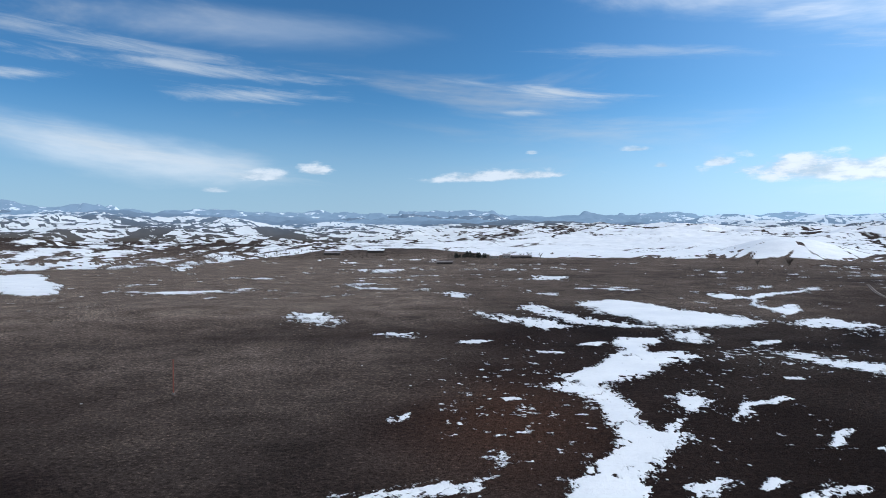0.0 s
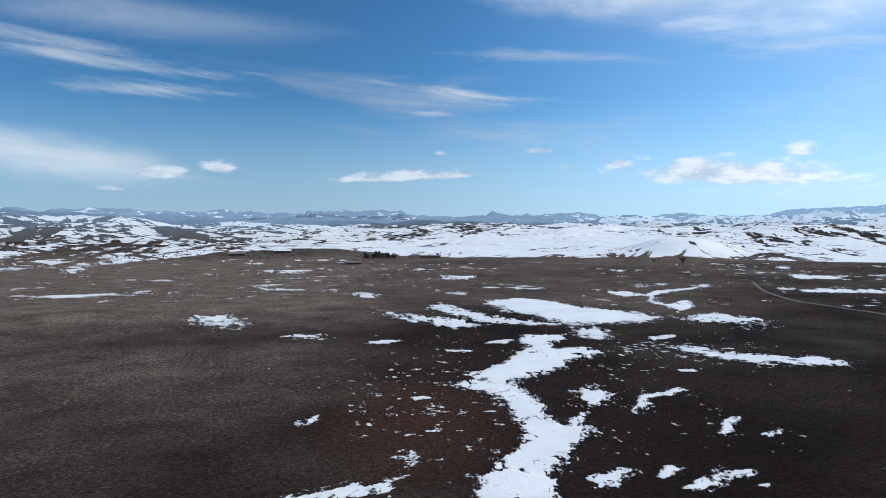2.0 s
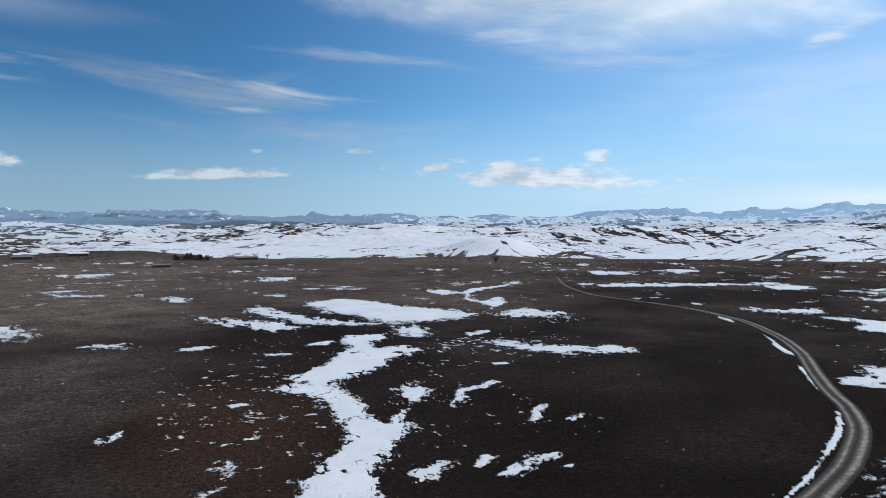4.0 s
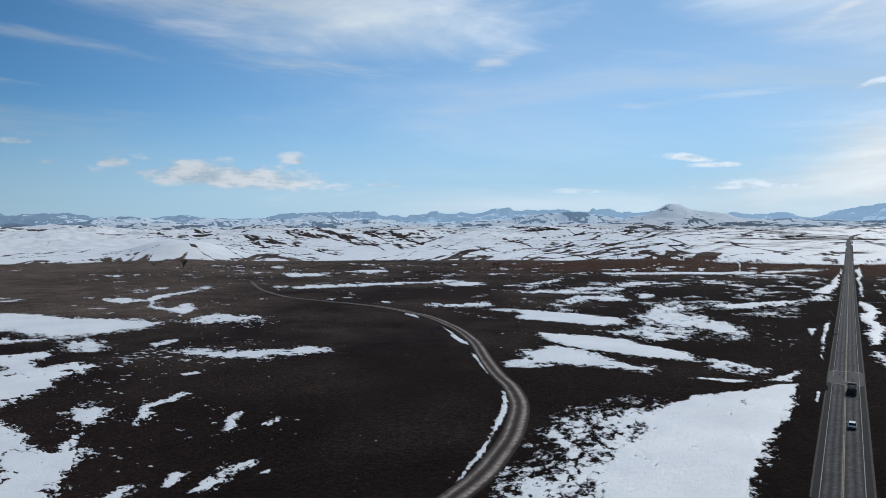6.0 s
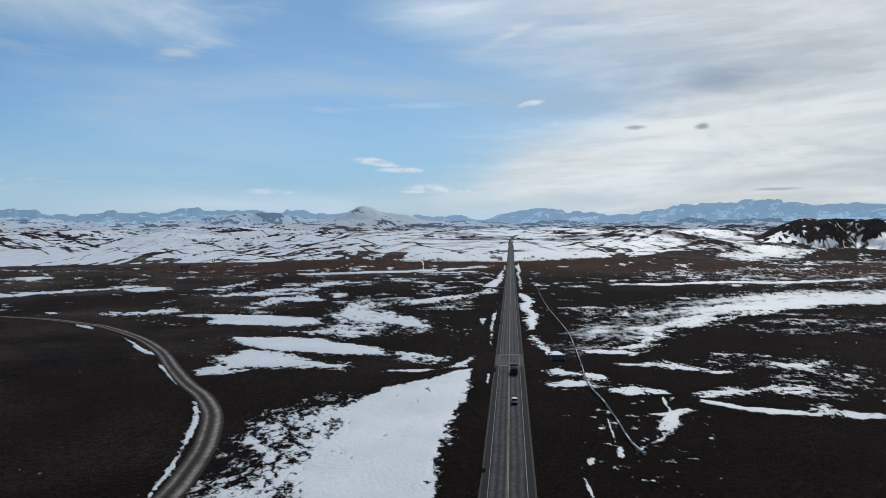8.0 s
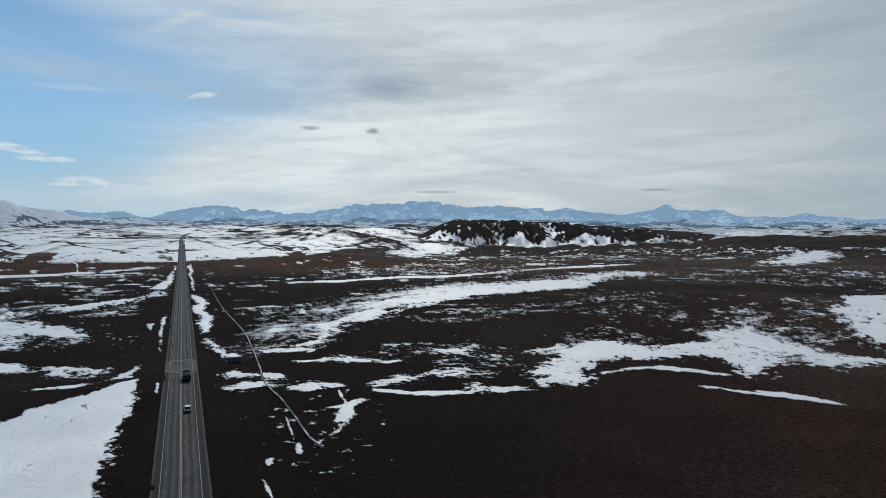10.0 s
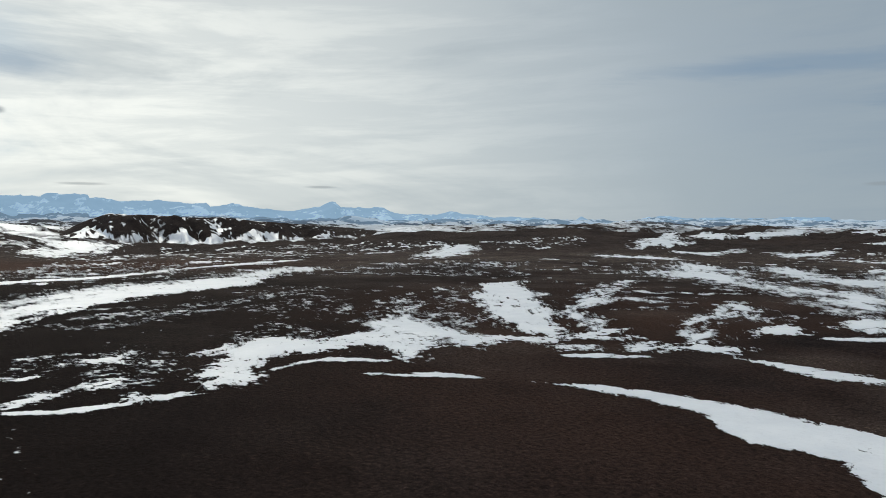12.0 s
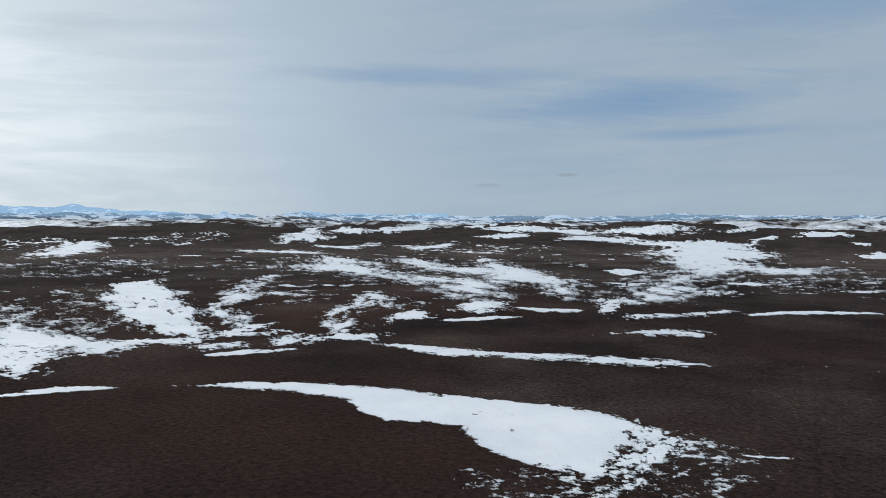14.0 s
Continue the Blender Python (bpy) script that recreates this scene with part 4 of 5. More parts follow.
snow_patch("md", (147.4, -222.1), (134.2, -227.1), (118.9, -227.3), (107.4, -230.3), (101.0, -225.9), (84.5, -232.8), (68.9, -235.5), (55.6, -236.6), (41.4, -240.1), (28.7, -237.6), (26.1, -232.6), (36.2, -229.9), (47.4, -224.8), (63.3, -222.9), (79.3, -218.8), (92.9, -217.3), (111.2, -212.6), (128.2, -216.9))
snow_patch("cr", (156.5, -135.7), (148.0, -144.0), (140.9, -149.9), (133.8, -151.4), (127.3, -158.3), (116.2, -159.3), (105.6, -160.4), (95.7, -161.9), (84.9, -162.5), (71.8, -164.5), (59.8, -165.0), (47.9, -163.9), (40.5, -161.9), (36.3, -160.6), (34.9, -149.2), (33.3, -137.8), (30.3, -121.8), (33.8, -119.6), (38.4, -121.1), (42.6, -121.1), (48.4, -121.6), (53.1, -124.4), (56.6, -126.9), (59.3, -130.2), (64.9, -133.5), (68.6, -138.4), (72.7, -139.1), (78.8, -138.5), (85.3, -136.7), (90.7, -137.7), (98.3, -141.8), (107.2, -147.0), (114.2, -146.6), (125.2, -146.0), (134.5, -143.2), (145.7, -139.8))
snow_patch("rg", (41.4, -160.2), (36.6, -162.1), (29.3, -157.1), (19.0, -150.1), (22.3, -143.3), (25.7, -138.3), (26.2, -125.4), (29.3, -117.6), (32.9, -123.6))
snow_patch("vr", (34.1, -141.2), (19.1, -150.8), (9.4, -149.2), (9.4, -136.3), (14.3, -121.3), (43.2, -106.2), (52.5, -115.2), (48.6, -119.2), (37.9, -119.8), (30.2, -121.3))
snow_patch("sn", (12.3, -147.7), (9.3, -148.2), (-0.0, -150.2), (2.4, -147.9), (9.2, -146.4))
snow_patch("md", (72, -285), (65, -297), (49, -311), (38, -312), (32, -307), (38, -295), (48, -292), (61, -287))
snow_patch("md", (83, -331), (83, -353), (57, -362), (37, -397), (30, -389), (46, -358), (60, -345), (78, -330))
snow_patch("sn", (30, -381), (23, -389), (8, -404), (-13, -414), (-35, -424), (-35, -412), (-12, -398), (8, -388), (25, -374))
snow_patch("sf", (421, -920), (305, -745), (222, -626), (167, -536), (144, -485), (129, -416), (144, -433), (180, -484), (216, -505), (235, -503))
snow_patch("md", (176, -348), (172, -377), (157, -376), (142, -348), (142, -325), (143, -307), (157, -320))
snow_patch("sf", (232, -1087), (233, -1335), (174, -1414), (100, -1353), (36, -1099), (79, -997), (23, -840), (-26, -875), (-31, -730), (5, -670), (58, -725), (69, -634), (91, -570), (83, -498), (82, -435), (91, -447), (104, -565), (106, -668), (133, -705), (138, -818))
snow_patch("rg", (98, -539), (77, -534), (40, -504), (44, -471), (69, -477), (79, -434), (85, -403), (106, -394), (113, -419), (99, -449))
snow_patch("md", (99, -357), (106, -420), (94, -413), (91, -363), (89, -341))
snow_patch("sn", (154, -293), (135, -315), (118, -317), (133, -296), (148, -283))
snow_patch("sn", (154, -359), (125, -354), (103, -355), (100, -342), (122, -335))
snow_patch("sf", (461, -1479), (335, -1413), (217, -1354), (128, -1272), (202, -1266), (316, -1335), (419, -1310))
snow_patch("sf", (426, -1579), (410, -1729), (255, -1589), (178, -1552), (259, -1478), (346, -1460))
snow_patch("sf", (815, -1743), (630, -1729), (486, -1698), (373, -1531), (525, -1554), (682, -1591))
snow_patch("md", (628, -1338), (639, -1559), (547, -1473), (526, -1283), (573, -1253))
snow_patch("md", (155, -1568), (145, -2134), (107, -1792), (127, -1563))
snow_patch("md", (36, -1478), (-18, -1725), (-79, -1903), (-75, -1552), (-35, -1521))
snow_patch("sn", (105, -1390), (63, -1537), (49, -1486), (83, -1365))
snow_patch("md", (-59, -1473), (-96, -1458), (-92, -1313), (-65, -1361))
snow_patch("md", (-59, -1158), (-87, -1219), (-113, -1190), (-106, -1112), (-66, -1104))
snow_patch("sn", (186, -692), (167, -732), (136, -687), (144, -610))
snow_patch("sn", (66, -575), (40, -603), (16, -586), (33, -559))
snow_patch("sn", (-20, -546), (-38, -567), (-54, -565), (-36, -539))
snow_patch("md", (81, 423), (100, 447), (115, 438), (123, 415), (132, 391), (141, 373), (150, 359), (158, 339), (151, 327), (138, 331), (126, 333), (116, 328), (108, 339), (103, 356), (97, 378), (84, 392))
snow_patch("md", (42, 406), (54, 428), (61, 403), (68, 373), (79, 353), (89, 339), (97, 329), (104, 322), (91, 315), (76, 319), (65, 328), (55, 344), (44, 369))
snow_patch("md", (11, 395), (23, 377), (34, 360), (47, 351), (58, 331), (64, 316), (54, 309), (42, 314), (28, 331), (19, 353))
snow_patch("sn", (199, 461), (217, 483), (239, 496), (262, 510), (265, 500), (240, 481), (207, 452), (193, 428), (185, 396), (203, 414), (211, 411), (197, 380), (174, 354), (159, 334), (158, 339), (176, 365), (176, 384), (179, 409))
snow_patch("sn", (181, 480), (192, 470), (192, 445), (178, 436), (174, 458))
snow_patch("st", (68.7, 287.0), (75.8, 287.5), (89.2, 291.5), (86.5, 279.8), (76.8, 264.9), (74.6, 251.9), (86.9, 258.1), (89.3, 246.1), (82.4, 232.2), (75.8, 229.4), (69.5, 216.5), (61.3, 212.4), (52.5, 205.0), (46.4, 199.0), (45.9, 188.1), (36.7, 184.0), (32.8, 187.3), (27.2, 199.7), (34.0, 204.0), (38.5, 203.2), (36.9, 210.8), (43.5, 218.5), (49.9, 231.8), (56.9, 241.5), (64.1, 259.0))
snow_patch("st", (36.7, 187.8), (46.7, 191.5), (46.8, 185.7), (48.9, 173.1), (45.8, 155.4), (48.1, 153.6), (54.6, 165.7), (57.5, 165.5), (53.0, 153.3), (53.7, 147.5), (49.1, 141.7), (43.5, 135.3), (41.1, 130.4), (36.0, 124.4), (33.0, 111.6), (18.7, 111.7), (21.7, 121.1), (19.8, 125.8), (23.2, 126.6), (27.1, 130.4), (30.3, 135.4), (34.9, 140.5), (38.3, 149.3), (37.7, 162.6), (38.1, 178.0))
snow_patch("sn", (52, 273), (60, 280), (67, 277), (60, 267), (51, 267))
snow_patch("sn", (33.1, 257.5), (44.6, 255.3), (44.1, 249.8), (33.6, 250.6))
snow_patch("rg", (97, 303), (113, 313), (111, 285), (103, 274), (94, 278))
snow_patch("md", (60.8, 187.0), (66.2, 191.7), (68.6, 185.4), (72.9, 182.3), (67.9, 175.8), (63.7, 170.2), (59.0, 168.7), (59.9, 178.3))
snow_patch("md", (66.7, 164.6), (73.2, 172.1), (74.3, 178.1), (82.4, 182.6), (91.3, 188.9), (93.0, 185.5), (84.7, 178.2), (77.5, 174.4), (73.9, 167.6), (69.2, 161.3), (65.8, 161.2))
snow_patch("md", (42.1, 120.8), (46.2, 124.5), (51.6, 125.4), (53.0, 122.2), (49.4, 119.9), (45.8, 115.3), (39.8, 115.4), (42.9, 117.4))
snow_patch("md", (54.5, 119.8), (59.9, 126.0), (62.1, 123.4), (59.8, 121.3), (55.6, 118.5))
snow_patch("sn", (5, 277), (15, 281), (24, 279), (14, 270), (5, 270))
snow_patch("sn", (14.2, 185.3), (21.3, 185.6), (21.4, 182.2), (16.1, 180.9))
snow_patch("md", (159, 329), (179, 349), (197, 347), (202, 318), (189, 309), (171, 314), (158, 314))
snow_patch("sn", (122, 281), (138, 284), (135, 274), (120, 268))
snow_patch("md", (123, 256), (131, 255), (136, 241), (152, 230), (165, 227), (167, 214), (161, 207), (146, 208), (141, 214), (130, 213), (126, 226), (120, 237))
snow_patch("sn", (102.7, 211.9), (112.0, 212.7), (107.8, 207.4), (102.1, 206.5))
snow_patch("rg", (85.3, 154.1), (93.3, 158.0), (89.1, 152.6), (84.1, 148.5), (84.6, 145.0), (79.4, 142.9))
snow_patch("rg", (88.5, 142.5), (96.4, 145.0), (93.6, 140.7), (88.5, 139.8))
snow_patch("rg", (56.6, 113.4), (61.4, 116.9), (68.3, 122.8), (71.9, 126.9), (68.8, 122.0), (74.1, 121.4), (73.4, 119.0), (65.9, 116.4), (60.4, 112.8), (57.6, 113.1))
snow_patch("rg", (54.8, 119.8), (59.5, 125.3), (61.9, 122.6), (58.3, 120.3), (54.6, 117.4))
snow_patch("sn", (69.7, 114.2), (74.1, 115.0), (72.0, 112.2))
snow_patch("md", (324, 491), (390, 486), (430, 456), (486, 442), (475, 424), (404, 429), (360, 448), (303, 459))
snow_patch("sn", (418, 634), (452, 612), (447, 574), (388, 572))
snow_patch("sn", (495, 627), (537, 626), (549, 590), (485, 566))
snow_patch("sn", (452, 430), (481, 405), (456, 377), (423, 391))
snow_patch("md", (309, 305), (324, 294), (354, 293), (332, 273), (305, 273), (295, 285))
snow_patch("sn", (299, 339), (304, 327), (289, 323))
snow_patch("cr", (322, 253), (329, 238), (333, 214), (329, 191), (326, 176), (309, 166), (293, 170), (294, 189), (288, 209), (285, 224), (307, 234))
snow_patch("cr", (255, 184), (258, 173), (262, 156), (263, 141), (254, 126), (252, 113), (250, 107), (235, 100), (229, 114), (226, 125), (225, 136), (235, 158), (238, 169))
snow_patch("md", (205.5, 157.1), (219.3, 158.7), (231.6, 157.9), (228.3, 142.3), (223.6, 127.0), (217.6, 121.7), (214.1, 109.7), (218.6, 106.7), (203.5, 102.7), (203.3, 114.0), (203.7, 128.8), (200.2, 136.4), (201.2, 147.7))
snow_patch("sn", (188.5, 151.4), (194.4, 151.1), (192.8, 141.5), (197.8, 131.8), (187.1, 133.3), (182.8, 140.4), (180.0, 142.4))
snow_patch("rg", (278, 166), (290, 156), (309, 158), (314, 141), (311, 133), (278, 120), (264, 131), (273, 149))
snow_patch("rg", (347, 237), (392, 264), (430, 273), (455, 264), (432, 232), (406, 222), (405, 242), (370, 238))
snow_patch("rg", (426, 318), (458, 308), (508, 304), (491, 264), (447, 259), (423, 285))
snow_patch("rg", (375, 193), (425, 206), (429, 193), (405, 176), (350, 154), (336, 167))
snow_patch("rg", (484, 367), (552, 378), (591, 391), (535, 357), (473, 348))
snow_patch("sn", (462, 245), (466, 232), (434, 219), (426, 225))
snow_patch("cr", (154.2, 83.5), (162.8, 82.3), (171.2, 81.4), (183.6, 80.2), (196.4, 74.9), (212.0, 69.7), (219.4, 64.0), (196.0, 57.9), (179.3, 55.1), (160.3, 51.3), (142.4, 47.3), (127.5, 44.0), (108.5, 39.1), (97.2, 57.9), (113.6, 66.9), (125.1, 71.7), (134.0, 72.6), (140.9, 74.1), (150.2, 78.2))
snow_patch("rg", (125.6, 88.5), (138.1, 92.4), (150.9, 92.3), (162.8, 85.6), (137.8, 70.8), (114.8, 65.2), (97.9, 56.7), (94.9, 61.8), (106.1, 73.5), (115.4, 77.2))
snow_patch("vr", (113.1, 88.1), (130.7, 92.1), (153.8, 95.8), (174.9, 88.4), (174.1, 82.8), (139.5, 76.2), (99.1, 68.7), (93.1, 69.0), (99.9, 78.5))
snow_patch("rg", (100.7, 77.2), (105.5, 75.6), (101.4, 70.0), (95.4, 61.0), (90.0, 69.5), (98.1, 73.7))
snow_patch("rg", (366, 189), (412, 196), (380, 166), (355, 136), (315, 110), (290, 111), (310, 135), (314, 155))
snow_patch("rg", (239.7, 100.2), (240.2, 87.3), (235.6, 77.1), (225.0, 77.9), (225.5, 90.1))
snow_patch("md", (220.3, 72.4), (237.6, 72.1), (243.5, 70.5), (223.6, 66.0))
snow_patch("sn", (205.8, 93.9), (214.6, 81.9), (218.5, 71.5), (208.7, 79.6))
snow_patch("md", (432, 179), (460, 163), (490, 145), (524, 146), (546, 136), (504, 129), (463, 137), (419, 149), (401, 160))
snow_patch("sn", (555, 156), (664, 171), (792, 197), (890, 218), (872, 211), (634, 156), (551, 140))
snow_patch("sn", (307, 82), (371, 98), (402, 103), (340, 88), (266, 70), (270, 72))
snow_patch("sn", (216.8, 58.8), (212.9, 56.6), (198.3, 53.0), (200.1, 54.3))
snow_patch("sn", (347, 99), (353, 96), (315, 86))
snow_patch("sn", (611, 268), (652, 261), (602, 242))
snow_patch("md", (535, 310), (584, 295), (547, 270), (502, 280))
snow_patch("sn", (423, 252), (428, 230), (412, 220), (396, 236))
snow_patch("sn", (448, 238), (471, 233), (432, 216))
snow_patch("sn", (669, 399), (760, 290), (851, 224), (828, 218), (720, 275), (636, 379))
snow_patch("sn", (916, 344), (918, 341), (772, 284), (771, 286))
snow_patch("sn", (684, 378), (839, 412), (840, 407), (679, 369))
snow_patch("sn", (201.7, -4.9), (196.3, -16.6), (196.4, -30.1), (192.4, -30.4), (188.6, -21.9), (191.2, -13.7), (196.2, -4.7))
snow_patch("vr", (272, -13), (280, -27), (283, -50), (257, -57), (232, -50), (239, -33), (256, -15))
snow_patch("vr", (1356, -427), (1445, -632), (1296, -748), (1142, -761), (1080, -623), (1014, -388))
snow_patch("vr", (1096, -851), (1153, -1036), (1036, -1023), (974, -947), (993, -810))
snow_patch("vr", (616, -668), (659, -794), (544, -686), (479, -552))
snow_patch("vr", (663, -1081), (603, -1189), (484, -1180), (363, -1134), (410, -1001), (541, -986))
snow_patch("vr", (52, -597), (5, -654), (-43, -643), (-45, -579), (11, -542))


# small leftovers of snow, too many to count
def flecks():
    dens = 0.55 * fbm(GX, GY, 60, 4, 120) - 0.02
    dens = dens - 0.7 * smooth(-8, 8, GA) * smooth(480, 230, GR)
    dens = dens - 0.9 * smooth(-88, -100, GA) * smooth(235, 180, GR) - 0.3 * smooth(-90, -110, GA) * smooth(420, 300, GR)
    for deg, r, across_, along_, more in ((-66, 420, 110, 150, 0.22), (-90, 850, 220, 230, 0.2), (-103, 400, 90, 90, 0.2), (-84, 290, 30, 60, 0.3), (-128, 480, 130, 150, 0.2), (-140, 800, 250, 250, 0.1), (-165, 700, 250, 250, 0.1), (-20, 300, 70, 80, 0.25), (-5, 700, 180, 180, 0.25), (-48, 750, 200, 250, 0.35), (-15, 150, 50, 40, 0.2), (-28, 190, 60, 90, 0.25)):
        dens = dens + hump(GX, GY, deg, r, across_, along_, more)
    dens = dens - 0.5 * smooth(25, 8, ROAD_D) + 0.25 * smooth(-60, -75, GA) * smooth(-80, -75, GA) * smooth(280, 340, GR)
    a = fbm(GX, GY, 2.4, 4, 121, 0.65)
    b = fbm(GX, GY, 15, 5, 122, 0.65)
    w = smooth(220, 520, GR)
    f = ((a * (1 - w) + b * w) + 0.9 * dens - 1.04 + 0.28 * w) * 1.5
    f = np.maximum(f, LOOSE)
    f = np.where((GR > 1080) | (GR > edge_r - 70) | (GR < 100) | (ROAD_D < 6) | (TRACK_D < 3), -1, f)
    m = grow(f > -0.2)
    ob = snow_mesh("snow_flecks", *np.nonzero(m[:-1, :-1] & m[1:, :-1] & m[:-1, 1:] & m[1:, 1:]), f, 0.12, "small scattered flecks of melting snow in the grass")
    ob["kind"] = "stuff"
    ob["category"] = "snow"


flecks()


# ---- the road ----
def height(x, y):
    z, _, _, _ = terrain(np.array([float(x)]), np.array([float(y)]))
    return float(z[0])


def part(name, bm, material, parent=None, label=""):
    me = bpy.data.meshes.new(name)
    bm.to_mesh(me)
    bm.free()
    if material:
        me.materials.append(material)
    ob = new(name, me)
    ob.parent = parent
    if label:
        ob["label"] = label
    return ob


def ribbon(pts, profile, lift=0.0, taper=1.0):
    """A strip along plan points with a cross-section of (offset to the left, height)."""
    bm = bmesh.new()
    rows = []
    for i, (x, y) in enumerate(pts):
        x0, y0 = pts[max(i - 1, 0)]
        x1, y1 = pts[min(i + 1, len(pts) - 1)]
        d = Vector((x1 - x0, y1 - y0)).normalized()
        z = height(x, y) + lift
        k = taper + (1 - taper) * min(1.0, 2.0 * i / len(pts))
        rows.append([bm.verts.new((x - d.y * o * k, y + d.x * o * k, z + h)) for o, h in profile])
    for a, b in zip(rows[:-1], rows[1:]):
        for k in range(len(profile) - 1):
            bm.faces.new((a[k], a[k + 1], b[k + 1], b[k])).smooth = True
    bmesh.ops.recalc_face_normals(bm, faces=bm.faces)
    if bm.faces[0].normal.z < 0 and len(profile) < 4:
        bmesh.ops.reverse_faces(bm, faces=bm.faces)
    return bm
def painted(name, stops, period_noise, rough=0.9, depth=0.03):
    """A lane surface whose colour changes across its width (attribute across, in metres) with wear along it."""
    m, nt, b = mat(name)
    co = coords(nt)
    ac = attr(nt, "across")
    wob = mth(nt, "MULTIPLY", mth(nt, "SUBTRACT", noise_tex(nt, co, 0.06, 4), 0.5), 0.8)
    u = mth(nt, "ADD", mth(nt, "DIVIDE", mth(nt, "ADD", ac, wob), 12.0), 0.5)
    c = ramp(nt, u, *stops)
    f = noise_tex(nt, co, period_noise, 7, 0.7)
    c = mix(nt, ramp(nt, f, (0.35, 0.6), (0.65, 0.0)), c, tuple(v * 0.45 for v in stops[0][1]))
    g = noise_tex(nt, co, 0.12, 4)
    c = mix(nt, ramp(nt, g, (0.5, 0.0), (0.75, 0.5)), c, tuple(v * 0.8 for v in stops[0][1]))
    nt.links.new(c, b.inputs["Base Color"])
    b.inputs["Roughness"].default_value = rough
    b.inputs["Specular IOR Level"].default_value = 0.15
    bump(nt, b, f, 0.6, depth)
    return m


def across(ob, profile):
    n = len(ob.data.vertices)
    offs = np.array([o for o, _ in profile])
    add_attr(ob.data, "across", np.tile(offs, n // len(profile)))


def at(o):
    return o / 12.0 + 0.5


A0, A1, A2 = (0.026, 0.025, 0.027), (0.042, 0.041, 0.043), (0.11, 0.108, 0.112)
ASPHALT = painted("worn_asphalt", [(at(-4.7), A0), (at(-3.5), A0), (at(-3.2), A1), (at(-2.6), A2), (at(-1.9), A1), (at(-1.1), A2), (at(-0.4), A1), (at(0.2), A2), (at(0.6), A1), (at(1.2), A2), (at(1.9), A1), (at(2.6), A2), (at(3.2), A1), (at(3.5), A0)], 0.9)
D0, D1, D2 = (0.03, 0.0235, 0.02), (0.11, 0.09, 0.08), (0.36, 0.315, 0.285)
DIRT = painted("rutted_dirt", [(at(-2.4), D0), (at(-1.9), D1), (at(-1.3), D2), (at(-0.8), D1), (at(-0.1), D0), (at(0.5), D1), (at(1.1), D2), (at(1.6), D2), (at(2.0), D1), (at(2.4), D0)], 0.8, 0.95, 0.1)
LINE = plain("worn_road_paint", (0.16, 0.16, 0.155), 0.7, 0, 1.5, 0.5)
YELLOW = plain("worn_yellow_paint", (0.17, 0.14, 0.08), 0.7, 0, 1.5, 0.5)
GRAVEL = plain("dark_gravel", (0.04, 0.034, 0.03), 0.95, 0, 2.0, 0.5, 0.03)
CONCRETE = plain("weathered_concrete", (0.5, 0.48, 0.46), 0.85, 0, 3.0, 0.3, 0.02)
DARK_CONCRETE = plain("stained_concrete", (0.13, 0.12, 0.115), 0.9, 0, 2.0, 0.35, 0.02)
RUST = plain("rusted_steel", (0.2, 0.058, 0.042), 0.8, 0.1, 6.0, 0.4)
BARK = plain("grey_bark", (0.06, 0.048, 0.04), 0.95, 0, 4.0, 0.4, 0.03)
TWIGS = plain("bare_twigs", (0.055, 0.04, 0.033), 0.95, 0, 3.0, 0.4)
NEEDLES = plain("dark_needles", (0.018, 0.024, 0.02), 0.9, 0, 2.0, 0.5)
PLASTER = plain("grey_plaster", (0.4, 0.37, 0.34), 0.9, 0, 1.5, 0.25)
WALLS_DARK = plain("dark_stone_wall", (0.08, 0.065, 0.058), 0.95, 0, 1.2, 0.4)
ROOF_SHEET = plain("weathered_roof_sheet", (0.22, 0.2, 0.2), 0.6, 0.2, 1.0, 0.3)
ROOF_SNOW = plain("snow_on_roof", (0.8, 0.82, 0.84), 0.7, 0, 1.0, 0.1)
WINDOW = plain("dark_window_glass", (0.02, 0.022, 0.026), 0.15, 0, 2.0, 0.2)
TYRE = plain("black_rubber", (0.02, 0.02, 0.02), 0.9, 0, 10.0, 0.2)
RIM = plain("grey_rim", (0.3, 0.3, 0.31), 0.4, 0.8, 5.0, 0.2)
WHITE_PAINT = plain("white_car_paint", (0.78, 0.78, 0.78), 0.3, 0, 2.0, 0.06)
BLACK_PAINT = plain("dark_truck_paint", (0.02, 0.021, 0.024), 0.45, 0, 2.0, 0.3)
TARP = plain("black_tarpaulin", (0.008, 0.008, 0.009), 0.95, 0, 1.5, 0.4, 0.05)
LAMP_RED = plain("red_lamp_glass", (0.3, 0.01, 0.01), 0.3, 0, 5.0, 0.1)
WATER = plain("dark_pool_water", (0.01, 0.011, 0.013), 0.08, 0, 1.0, 0.2)

PROFILE = [(o * 0.47, 0.1 - 0.0045 * abs(o)) for o in range(-10, 11)]
ROAD_PTS = spline(ROAD, 16)
road = part("road", ribbon(ROAD_PTS, PROFILE, 0.06), ASPHALT)
across(road, PROFILE)
tagged(road, "straight two-lane grey asphalt road with worn wheel tracks", "road", kind="structure")
NEAR_ROAD = [p for p in ROAD_PTS if -50 < p[0] < 1500]
for o, mt, lab in ((-3.45, LINE, "faded white edge line"), (3.45, LINE, "faded white edge line"), (0.12, YELLOW, "faded yellowish centre line"), (-0.12, YELLOW, "faded yellowish centre line")):
    part("road_marking", ribbon(NEAR_ROAD, [(o - 0.075, 0.0), (o + 0.075, 0.0)], 0.175), mt, road, lab)
